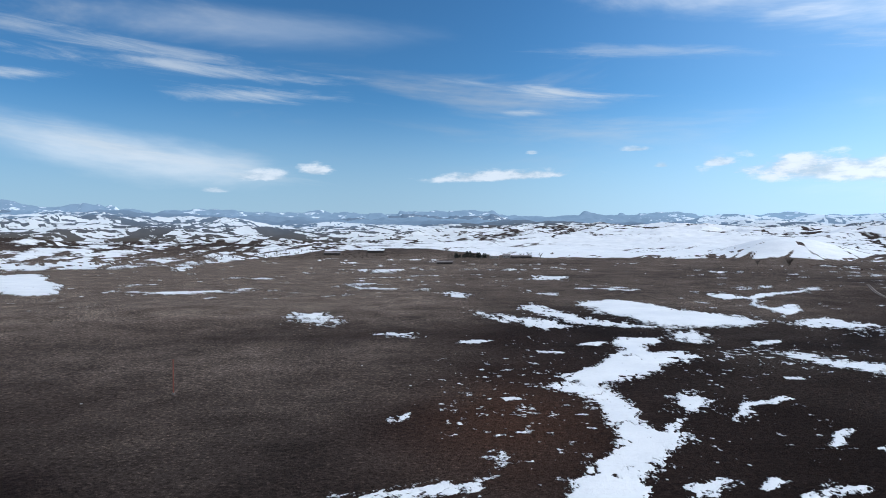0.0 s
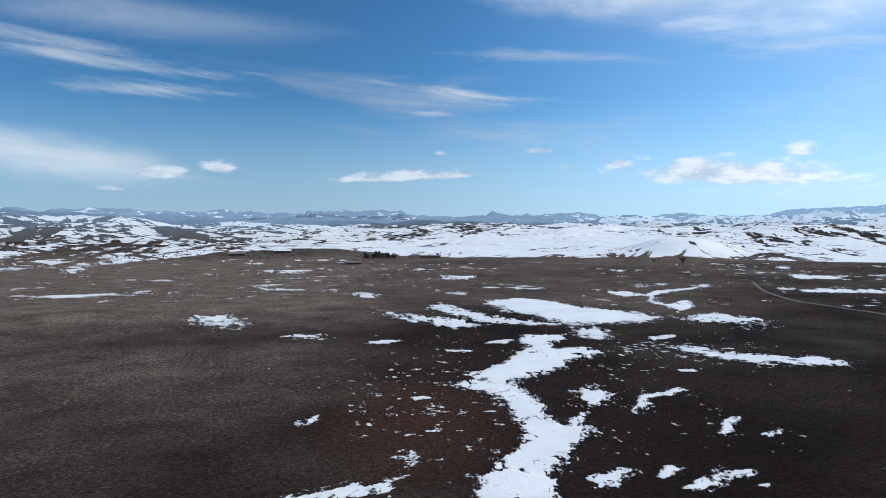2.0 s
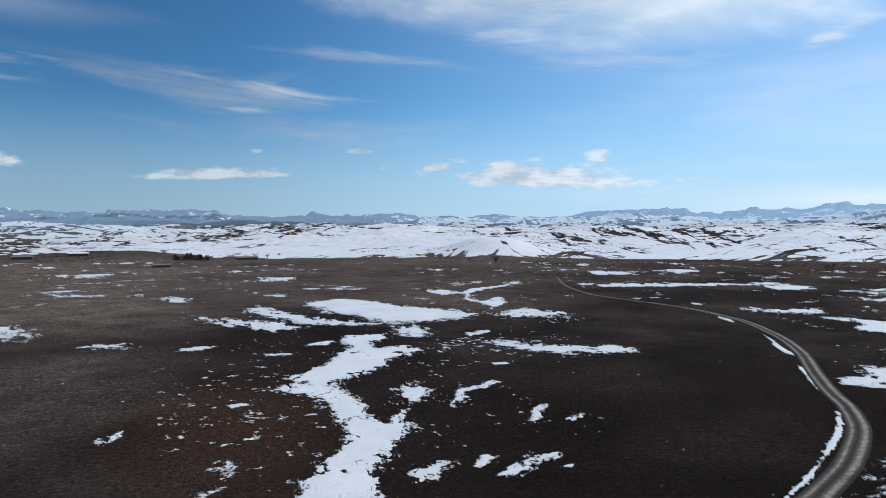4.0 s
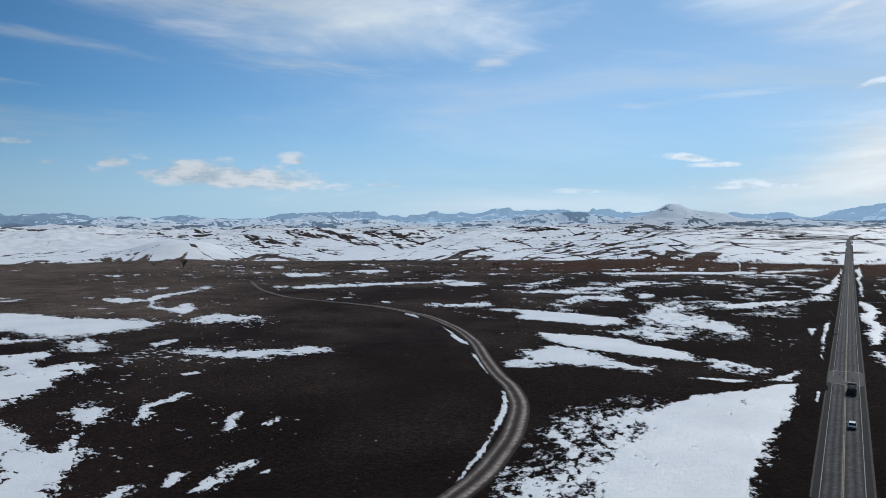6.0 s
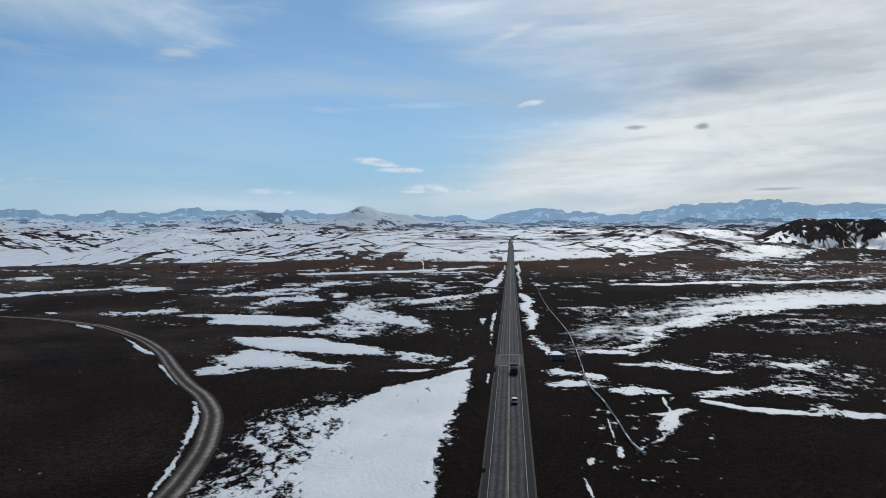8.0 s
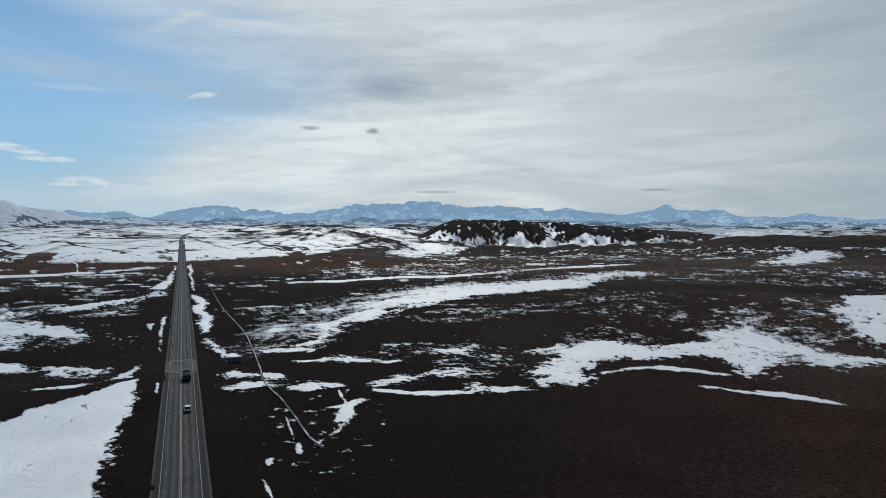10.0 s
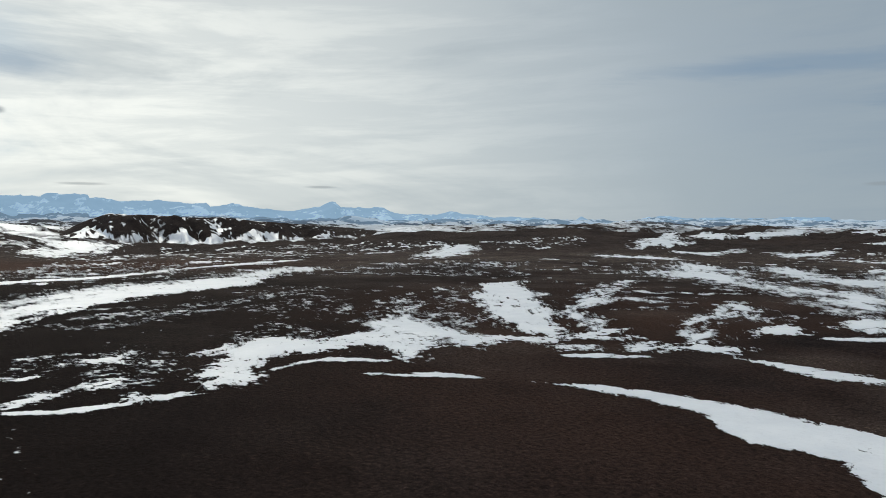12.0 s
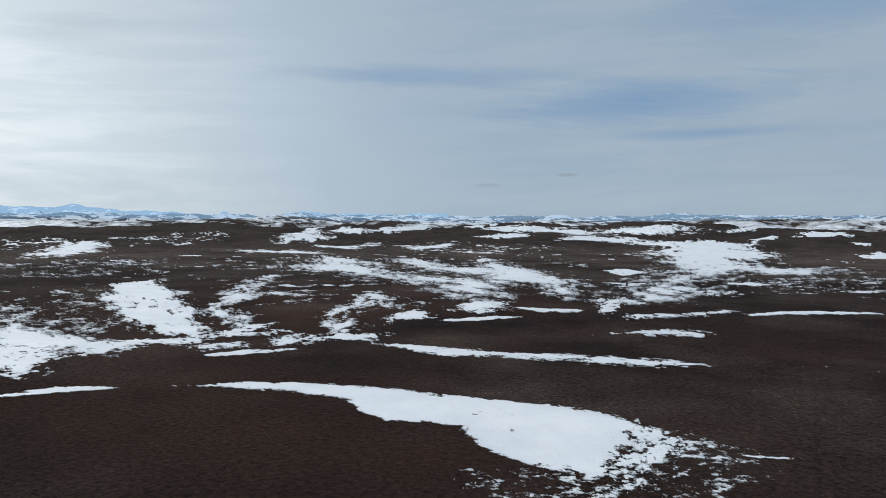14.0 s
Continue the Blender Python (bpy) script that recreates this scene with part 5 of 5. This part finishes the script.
for o in (-4.75, 4.75):
    part("road_edge", ribbon(NEAR_ROAD, [(o - 0.3, -0.05), (o - 0.12, 0.03), (o + 0.12, 0.03), (o + 0.3, -0.05)], 0.09), GRAVEL, road, "crumbling gravel edge")


def road_point(d):
    """The place d metres along the road from under the start, and its direction."""
    v = Vector((1900, 446.1)).normalized()
    return Vector((v.x * d, 0.5 + v.y * d)), v


def cross_strip(d0, d1, half, lift):
    bm = bmesh.new()
    a, v = road_point(d0)
    b, _ = road_point(d1)
    n = Vector((-v.y, v.x))
    q = [a - n * half, b - n * half, b + n * half, a + n * half]
    lo = [bm.verts.new((p.x, p.y, height(p.x, p.y) + lift - 0.12)) for p in q]
    hi = [bm.verts.new((p.x, p.y, height(p.x, p.y) + lift)) for p in q]
    bm.faces.new(hi)
    bm.faces.new(lo[::-1])
    for k in range(4):
        bm.faces.new((lo[k], lo[(k + 1) % 4], hi[(k + 1) % 4], hi[k]))
    return bm


part("bridge_deck", cross_strip(235, 256, 4.7, 0.185), plain("bridge_asphalt", (0.05, 0.045, 0.045), 0.9, 0, 0.8, 0.3), road, "darker culvert crossing")
for d in (234.4, 256.2):
    part("expansion_joint", cross_strip(d, d + 0.6, 4.0, 0.2), LINE, road, "pale worn joint")

TRACK_PROFILE = [(-2.7, -0.05), (-2.4, 0.1), (-2.0, 0.12), (-1.4, 0.03), (-0.8, 0.1), (0.0, 0.14), (0.7, 0.1), (1.3, 0.03), (2.0, 0.05), (2.4, 0.12), (2.7, -0.05)]
track = part("track", ribbon(spline(TRACK[:-4], 3), TRACK_PROFILE, 0.06, 0.5), DIRT)
across(track, TRACK_PROFILE)
tagged(track, "rutted brown dirt track curving across the steppe", "dirt track", kind="structure")


# ---- small building helpers ----
def box(bm, cx, cy, cz, sx, sy, sz, bev=0.0):
    g = bmesh.ops.create_cube(bm, size=1.0)
    bmesh.ops.scale(bm, vec=(sx, sy, sz), verts=g["verts"])
    bmesh.ops.translate(bm, vec=(cx, cy, cz), verts=g["verts"])
    if bev:
        es = {e for v in g["verts"] for e in v.link_edges}
        bmesh.ops.bevel(bm, geom=list(es), offset=bev, segments=2, affect="EDGES")
    return bm


def cone(bm, p, q, r0, r1, seg=6):
    p, q = Vector(p), Vector(q)
    d = q - p
    m = Matrix.Translation((p + q) / 2) @ d.to_track_quat("Z", "Y").to_matrix().to_4x4()
    bmesh.ops.create_cone(bm, cap_ends=True, segments=seg, radius1=r0, radius2=r1, depth=d.length, matrix=m)


def thing(name, x, y, rz, label, category, group="", dz=0.0):
    ob = new(name)
    ob.matrix_basis = pose(x, y, height(x, y) + dz, 0, 0, rz)
    return tagged(ob, label, category, group)


# ---- marker pole ----
def marker_pole(x, y):
    t = thing("marker_pole", x, y, 0, "slender rust-red steel pole standing alone in dry grass", "pole")
    bm = bmesh.new()
    cone(bm, (0, 0, 0), (0, 0, 9.6), 0.2, 0.15, 10)
    part("shaft", bm, RUST, t)
    bm = bmesh.new()
    cone(bm, (0, 0, -0.2), (0, 0, 0.5), 0.55, 0.4, 10)
    part("footing", bm, DARK_CONCRETE, t, "stained concrete footing")
    bm = bmesh.new()
    cone(bm, (0, 0, 9.55), (0, 0, 9.75), 0.16, 0.04, 10)
    part("cap", bm, RUST, t)


marker_pole(-73.9, 190.7)


# ---- irrigation flume ----
FLUME = [(567, 112), (413.3, 74.6), (316.9, 48.3), (246.3, 33.2), (209.5, 25.9), (187.0, 18.7), (168.6, 13.6), (154.2, 10.1), (146.6, 7.0)]


R_FLUME = random.Random(5)


def flume():
    t = thing("irrigation_flume", 146.6, 7.0, 0, "long pale concrete irrigation flume raised on short supports", "irrigation flume")
    z0 = t.matrix_basis.translation.z
    pts = spline(FLUME, 1.0)
    run, last, nodes = 0.0, pts[0], [pts[0]]
    for p in pts[1:]:
        run += math.dist(p, last)
        last = p
        if run >= 6.0:
            nodes.append(p)
            run = 0.0
    nodes.append(pts[-1])
    sec = [(o * 0.5, h) for o, h in ((-0.34, 0.62), (-0.28, 0.62), (-0.24, 0.4), (-0.12, 0.25), (0.12, 0.25), (0.24, 0.4), (0.28, 0.62), (0.34, 0.62), (0.3, 0.3), (0.15, 0.16), (-0.15, 0.16), (-0.3, 0.3))]
    for (ax, ay), (bx, by) in zip(nodes[:-1], nodes[1:]):
        d = Vector((bx - ax, by - ay))
        ln = d.length - 0.06
        bm = bmesh.new()
        rings_ = [[bm.verts.new((o, s * ln / 2, h)) for o, h in sec] for s in (-1, 1)]
        n = len(sec)
        for k in range(n):
            bm.faces.new((rings_[0][k], rings_[0][(k + 1) % n], rings_[1][(k + 1) % n], rings_[1][k]))
        bm.faces.new(rings_[0])
        bm.faces.new(rings_[1][::-1])
        bmesh.ops.recalc_face_normals(bm, faces=bm.faces)
        c = part("channel_section", bm, CONCRETE, t)
        mx, my = (ax + bx) / 2, (ay + by) / 2
        c.matrix_basis = pose(mx - 146.6, my - 7.0, height(mx, my) - z0, 0, 0, math.degrees(math.atan2(-d.x, d.y)))
        if R_FLUME.random() < 0.6:
            bm = bmesh.new()
            box(bm, 0, 0, 0.52, 0.25, ln * R_FLUME.uniform(0.5, 0.98), 0.24, 0.04)
            part("snow_fill", bm, ROOF_SNOW, c, "old snow lying in the channel")
        bm = bmesh.new()
        box(bm, 0, 0, -0.08, 0.36, 0.3, 0.5, 0.03)
        s = part("support", bm, DARK_CONCRETE, t)
        s.matrix_basis = pose(ax - 146.6, ay - 7.0, height(ax, ay) - z0, 0, 0, math.degrees(math.atan2(-d.x, d.y)))
    bm = bmesh.new()
    box(bm, 0.1, -0.3, 0.2, 0.8, 0.7, 0.7, 0.06)
    part("end_basin", bm, CONCRETE, t, "square concrete outlet basin")


flume()


# ---- culvert beside the road ----
def culvert(x, y, rz):
    t = thing("culvert", x, y, rz, "dark stained concrete culvert mouth beside the road", "culvert")
    for name, args, mt in (("headwall", (0, 1.2, 0.5, 5.2, 0.5, 2.4), DARK_CONCRETE), ("wing_wall", (-2.4, -0.4, 0.2, 0.4, 3.0, 1.6), DARK_CONCRETE), ("wing_wall", (2.4, -0.4, 0.2, 0.4, 3.0, 1.6), DARK_CONCRETE), ("coping", (0, 1.2, 1.78, 5.6, 0.8, 0.18), ROOF_SNOW)):
        bm = bmesh.new()
        box(bm, *args, 0.05)
        part(name, bm, mt, t)
    bm = bmesh.new()
    box(bm, 0, -0.4, 0.02, 4.4, 2.9, 0.1)
    part("pool", bm, WATER, t, "dark standing water")


culvert(243.7, 40.5, 13 - 90)


# ---- vehicles ----
def wheel(t, x, y, r, w):
    bm = bmesh.new()
    cone(bm, (x - w / 2, y, r), (x + w / 2, y, r), r, r, 16)
    ty = part("wheel", bm, TYRE, t)
    bm = bmesh.new()
    cone(bm, (x - w / 2 - 0.01, y, r), (x + w / 2 + 0.01, y, r), r * 0.6, r * 0.6, 12)
    part("rim", bm, RIM, ty, "grey steel rim")


def loft(bm, sections, bev=0.0):
    """A closed body through cross-sections: (y, half width at the bottom, half width at the top, z bottom, z top)."""
    rows = [[bm.verts.new(v) for v in ((-wb, y, zb), (wb, y, zb), (wb, y, zb * 0.4 + zt * 0.6), (wt, y, zt), (-wt, y, zt), (-wb, y, zb * 0.4 + zt * 0.6))] for y, wb, wt, zb, zt in sections]
    for a, b in zip(rows[:-1], rows[1:]):
        for k in range(6):
            bm.faces.new((a[k], a[(k + 1) % 6], b[(k + 1) % 6], b[k]))
    bm.faces.new(rows[0])
    bm.faces.new(rows[-1][::-1])
    bmesh.ops.recalc_face_normals(bm, faces=bm.faces)
    if bev:
        bmesh.ops.bevel(bm, geom=list(bm.edges), offset=bev, segments=2, affect="EDGES")
    return bm


def on_road(d, side):
    p, v = road_point(d)
    n = Vector((-v.y, v.x))
    return p.x + n.x * side, p.y + n.y * side, math.degrees(math.atan2(-v.x, v.y))


def car():
    x, y, rz = on_road(184.0, -1.5)
    t = thing("car", x, y, rz, "small white hatchback car driving on the road", "car", dz=0.17)
    part("body", loft(bmesh.new(), [(-2.05, 0.76, 0.7, 0.3, 0.85), (-1.9, 0.84, 0.78, 0.22, 0.95), (0.9, 0.85, 0.8, 0.2, 0.95), (1.75, 0.82, 0.72, 0.22, 0.85), (2.08, 0.7, 0.6, 0.3, 0.65)], 0.03), WHITE_PAINT, t)
    part("cabin", loft(bmesh.new(), [(-1.95, 0.76, 0.7, 0.9, 0.98), (-1.55, 0.76, 0.62, 0.9, 1.4), (0.1, 0.77, 0.62, 0.9, 1.43), (1.0, 0.76, 0.7, 0.9, 0.96)], 0.02), WINDOW, t, "dark window glass")
    part("roof", loft(bmesh.new(), [(-1.62, 0.62, 0.58, 1.4, 1.45), (-0.7, 0.63, 0.58, 1.41, 1.48), (0.15, 0.62, 0.56, 1.41, 1.46)], 0.01), WHITE_PAINT, t)
    for sx_ in (-0.78, 0.78):
        for sy_ in (-1.3, 1.3):
            wheel(t, sx_, sy_, 0.31, 0.2)
        bm = bmesh.new()
        box(bm, sx_ * 0.8, -2.04, 0.72, 0.22, 0.08, 0.16, 0.02)
        part("tail_lamp", bm, LAMP_RED, t, "red tail lamp")
        bm = bmesh.new()
        box(bm, sx_ * 1.16, 0.75, 0.98, 0.16, 0.1, 0.12, 0.02)
        part("mirror", bm, WHITE_PAINT, t)
    bm = bmesh.new()
    box(bm, 0, -2.08, 0.42, 1.5, 0.1, 0.2, 0.03)
    part("bumper", bm, TYRE, t, "dark rear bumper")


def truck():
    x, y, rz = on_road(223.0, -1.5)
    t = thing("truck", x, y, rz, "dark lorry with a loaded open bed driving on the road", "truck", dz=0.17)
    bm = bmesh.new()
    box(bm, 0, 0.2, 0.75, 0.9, 7.2, 0.3, 0.03)
    part("chassis", bm, TYRE, t)
    part("cab", loft(bmesh.new(), [(1.9, 1.1, 1.0, 0.6, 2.6), (3.2, 1.1, 1.0, 0.55, 2.55), (3.75, 1.08, 0.85, 0.55, 1.7), (3.85, 1.05, 0.85, 0.55, 1.4)], 0.05), BLACK_PAINT, t)
    bm = bmesh.new()
    box(bm, 0, 3.5, 2.05, 1.8, 0.5, 0.6, 0.05)
    part("windscreen", bm, WINDOW, t, "dark glass")
    for args in ((-1.12, -0.9, 1.5, 0.07, 5.2, 1.1), (1.12, -0.9, 1.5, 0.07, 5.2, 1.1), (0, 1.72, 1.6, 2.3, 0.08, 1.3), (0, -3.5, 1.5, 2.3, 0.08, 1.1)):
        bm = bmesh.new()
        box(bm, *args, 0.02)
        part("side_board", bm, BLACK_PAINT, t)
    bm = bmesh.new()
    box(bm, 0, -0.9, 1.0, 2.2, 5.2, 0.12, 0.02)
    part("bed", bm, BLACK_PAINT, t)
    part("load", loft(bmesh.new(), [(-3.4, 1.0, 0.6, 1.1, 1.7), (-2.0, 1.05, 0.7, 1.1, 2.3), (0.2, 1.05, 0.8, 1.1, 2.45), (1.6, 1.0, 0.7, 1.1, 2.1)], 0.08), TARP, t, "black sheeted load")
    for sx_ in (-0.95, 0.95):
        for sy_ in (-2.4, -1.3, 2.7):
            wheel(t, sx_, sy_, 0.48, 0.32)
        bm = bmesh.new()
        box(bm, sx_ * 0.95, -3.58, 0.85, 0.3, 0.08, 0.16, 0.02)
        part("tail_lamp", bm, LAMP_RED, t, "red tail lamp")
        bm = bmesh.new()
        box(bm, sx_ * 1.32, 3.55, 1.9, 0.1, 0.12, 0.35, 0.02)
        part("mirror", bm, TYRE, t)


car()
truck()


# ---- trees and bushes ----
def bare_tree(x, y, h, spread, label, seed, group="bare trees on the plain"):
    rnd = random.Random(seed)
    t = thing("bare_tree", x, y, 0, label, "tree", group, -0.1)
    bm = bmesh.new()
    cone(bm, (0, 0, 0), (0.1, 0, h * 0.35), 0.035 * h, 0.024 * h, 7)
    part("trunk", bm, BARK, t)
    limbs, twigs = bmesh.new(), bmesh.new()
    tips = []
    for k in range(9):
        a = k * 2.4 + rnd.uniform(-0.4, 0.4)
        z0 = h * rnd.uniform(0.22, 0.36)
        ln = h * rnd.uniform(0.35, 0.6)
        q = Vector((math.cos(a) * spread * h * rnd.uniform(0.3, 0.7), math.sin(a) * spread * h * rnd.uniform(0.3, 0.7), z0 + ln))
        cone(limbs, (0.05, 0, z0), q, 0.016 * h, 0.005 * h, 5)
        tips.append((Vector((0.05, 0, z0)), q))
    for p, q in tips:
        for _ in range(16):
            s = p.lerp(q, rnd.uniform(0.35, 1.0))
            d = Vector((rnd.uniform(-1, 1), rnd.uniform(-1, 1), rnd.uniform(0.0, 1.0))) * h * 0.24 * spread
            e = s + d
            w = 0.006 * h
            a, b, c = (twigs.verts.new(s + Vector(o)) for o in ((w, 0, 0), (-w, w, 0), (0, -w, w)))
            f = twigs.verts.new(e)
            for tri in ((a, b, f), (b, c, f), (c, a, f)):
                twigs.faces.new(tri)
    part("limbs", limbs, BARK, t)
    part("crown", twigs, TWIGS, t, "bare brown twigs")
    return t


def farm_tree(x, y, h, seed):
    rnd = random.Random(seed)
    t = thing("farm_tree", x, y, 0, "dark dense evergreen tree in the grove by the farmstead", "tree", "trees by the farmstead", -0.1)
    bm = bmesh.new()
    cone(bm, (0, 0, 0), (0, 0, h * 0.8), 0.03 * h, 0.008 * h, 7)
    part("trunk", bm, BARK, t)
    bm = bmesh.new()
    wide = rnd.uniform(0.22, 0.34)
    for _ in range(420):
        u = rnd.random()
        z = h * (0.12 + 0.88 * u)
        rr_ = h * wide * math.sin(math.pi * min(1.0, 0.18 + 0.82 * u)) ** 0.7 * rnd.uniform(0.35, 1.15)
        a = rnd.uniform(0, 6.283)
        c = Vector((math.cos(a) * rr_, math.sin(a) * rr_, z))
        s = h * 0.07 * rnd.uniform(0.6, 1.3)
        vs = [bm.verts.new(c + Vector((rnd.uniform(-1, 1), rnd.uniform(-1, 1), rnd.uniform(-0.7, 0.7))) * s) for _ in range(4)]
        bm.faces.new(vs[:3])
        bm.faces.new(vs[1:])
    part("crown", bm, NEEDLES, t, "dark green foliage")


R2 = random.Random(7)
for x, y, h in ((384, 855, 8), (407, 823, 10), (416, 842, 12), (426, 858, 9), (661, 540, 9), (649, 524, 11), (809, 608, 10), (951, 539, 9), (928, 522, 8), (955, 480, 10), (700, 600, 7), (150, 1075, 9), (120, 1068, 8), (133, 1080, 10), (560, 770, 8), (860, 400, 8)):
    bare_tree(x, y, h, 0.8, "leafless grey-brown tree standing on the open plain", int(x))
for k in range(14):
    farm_tree(20 + k * 3.4 + R2.uniform(-1.5, 1.5), 1058 + R2.uniform(-8, 8), R2.uniform(6.5, 11), 50 + k)


# ---- farmstead ----
def house(name, x, y, rz, lx, ly, h, wall, roof, label, category="house", group="farm buildings"):
    t = thing(name, x, y, rz, label, category, group, -0.15)
    bm = bmesh.new()
    box(bm, 0, 0, h / 2, lx, ly, h, 0.04)
    part("wall", bm, wall, t)
    bm = bmesh.new()
    rise, o = ly * 0.24, 0.5
    pts = [(-lx / 2 - o, -ly / 2 - o, h - 0.05), (lx / 2 + o, -ly / 2 - o, h - 0.05), (lx / 2 + o, 0, h + rise), (-lx / 2 - o, 0, h + rise), (-lx / 2 - o, ly / 2 + o, h - 0.05), (lx / 2 + o, ly / 2 + o, h - 0.05)]
    lo = [bm.verts.new(p) for p in pts]
    hi = [bm.verts.new((p[0], p[1], p[2] + 0.2)) for p in pts]
    for q in ((0, 1, 2, 3), (3, 2, 5, 4)):
        bm.faces.new([hi[k] for k in q])
        bm.faces.new([lo[k] for k in q][::-1])
    for a, b in ((0, 1), (1, 2), (2, 5), (5, 4), (4, 3), (3, 0)):
        bm.faces.new((lo[a], lo[b], hi[b], hi[a]))
    rf = part("roof", bm, roof, t)
    n = max(2, int(lx / 4))
    for k in range(n):
        bm = bmesh.new()
        box(bm, -lx / 2 + lx * (k + 0.5) / n, -ly / 2 - 0.03, h * 0.55, 1.1, 0.12, 1.1, 0.02)
        part("window", bm, WINDOW, t, "dark window")
    bm = bmesh.new()
    box(bm, lx * 0.5 + 0.03, 0, 1.05, 0.12, 1.0, 2.1, 0.02)
    part("door", bm, BARK, t, "dark wooden door")
    bm = bmesh.new()
    box(bm, lx * 0.2, 0.3, h + rise + 0.4, 0.6, 0.6, 1.3, 0.03)
    part("chimney", bm, WALLS_DARK, rf)


house("farmhouse", 78, 1062, 4, 13, 9, 4.0, PLASTER, ROOF_SNOW, "low grey farmhouse with snow on its roof")
house("farmhouse", 97, 1072, -3, 11, 8, 3.6, PLASTER, ROOF_SHEET, "low grey farmhouse with a weathered sheet roof")
house("farmhouse", 62, 1080, 2, 10, 8, 4.0, PLASTER, ROOF_SNOW, "low grey farmhouse with snow on its roof")
house("barn", 112, 1058, 8, 16, 8, 3.4, WALLS_DARK, ROOF_SHEET, "dark stone barn with a weathered sheet roof", "barn")
house("shed", 2, 900, 2, 20, 7, 2.8, WALLS_DARK, ROOF_SHEET, "long low dark livestock shed", "shed")
house("shed", -182, 1150, 3, 26, 9, 3.5, WALLS_DARK, ROOF_SHEET, "long low dark livestock shed", "shed")
house("shed", -115, 1200, -2, 28, 10, 4.0, WALLS_DARK, ROOF_SNOW, "long dark shed with snow on its roof", "shed")
house("shed", 128, 1066, -6, 14, 7, 3.0, WALLS_DARK, ROOF_SHEET, "long low dark livestock shed", "shed")


# ---- low shrubs along the far side of the plain ----
def shrub_belt(name, label, places, material):
    """Low leafless shrubs, each a spray of thin twigs."""
    rs = np.random.RandomState(len(places))
    vs, fs = [], []
    for x, y, h in places:
        z = height(x, y) - 0.05
        for _ in range(14):
            a, lean = rs.rand() * 6.283, rs.rand() * 0.8
            bx, by = x + h * 0.5 * (rs.rand() - 0.5), y + h * 0.5 * (rs.rand() - 0.5)
            w = 0.05 * h
            tip = (bx + math.cos(a) * lean * h, by + math.sin(a) * lean * h, z + h * (0.5 + 0.5 * rs.rand()))
            k = len(vs)
            vs += [(bx - w, by, z), (bx + w, by + w, z), (bx, by - w, z), tip]
            fs += [(k, k + 1, k + 3), (k + 1, k + 2, k + 3), (k + 2, k, k + 3)]
    me = bpy.data.meshes.new(name)
    me.from_pydata(vs, [], fs)
    me.materials.append(material)
    tagged(new(name, me), label, "shrubs", kind="stuff")


RED_TWIGS = plain("reddish_twigs", (0.07, 0.032, 0.022), 0.95, 0, 3.0, 0.4)
R3 = random.Random(21)
belt = []
for _ in range(420):
    belt.append((*bearing(R3.uniform(3.5, 20), R3.uniform(1060, 1290)), R3.uniform(1.0, 3.2)))
shrub_belt("shrub_belt", "belt of dark leafless shrubs along the valley floor", belt, TWIGS)
belt = []
for _ in range(520):
    belt.append((*bearing(R3.uniform(-72, -26), R3.uniform(860, 1010)), R3.uniform(0.7, 2.0)))
shrub_belt("shrub_belt", "scattered reddish leafless shrubs at the edge of the plain", belt, RED_TWIGS)
for k in range(11):
    x, y = 30 + R3.uniform(-40, 125), 1075 + R3.uniform(-18, 30)
    bare_tree(x, y, R3.uniform(4.5, 8), 0.7, "leafless grey-brown tree beside the farmstead", 300 + k, "bare trees by the farmstead")
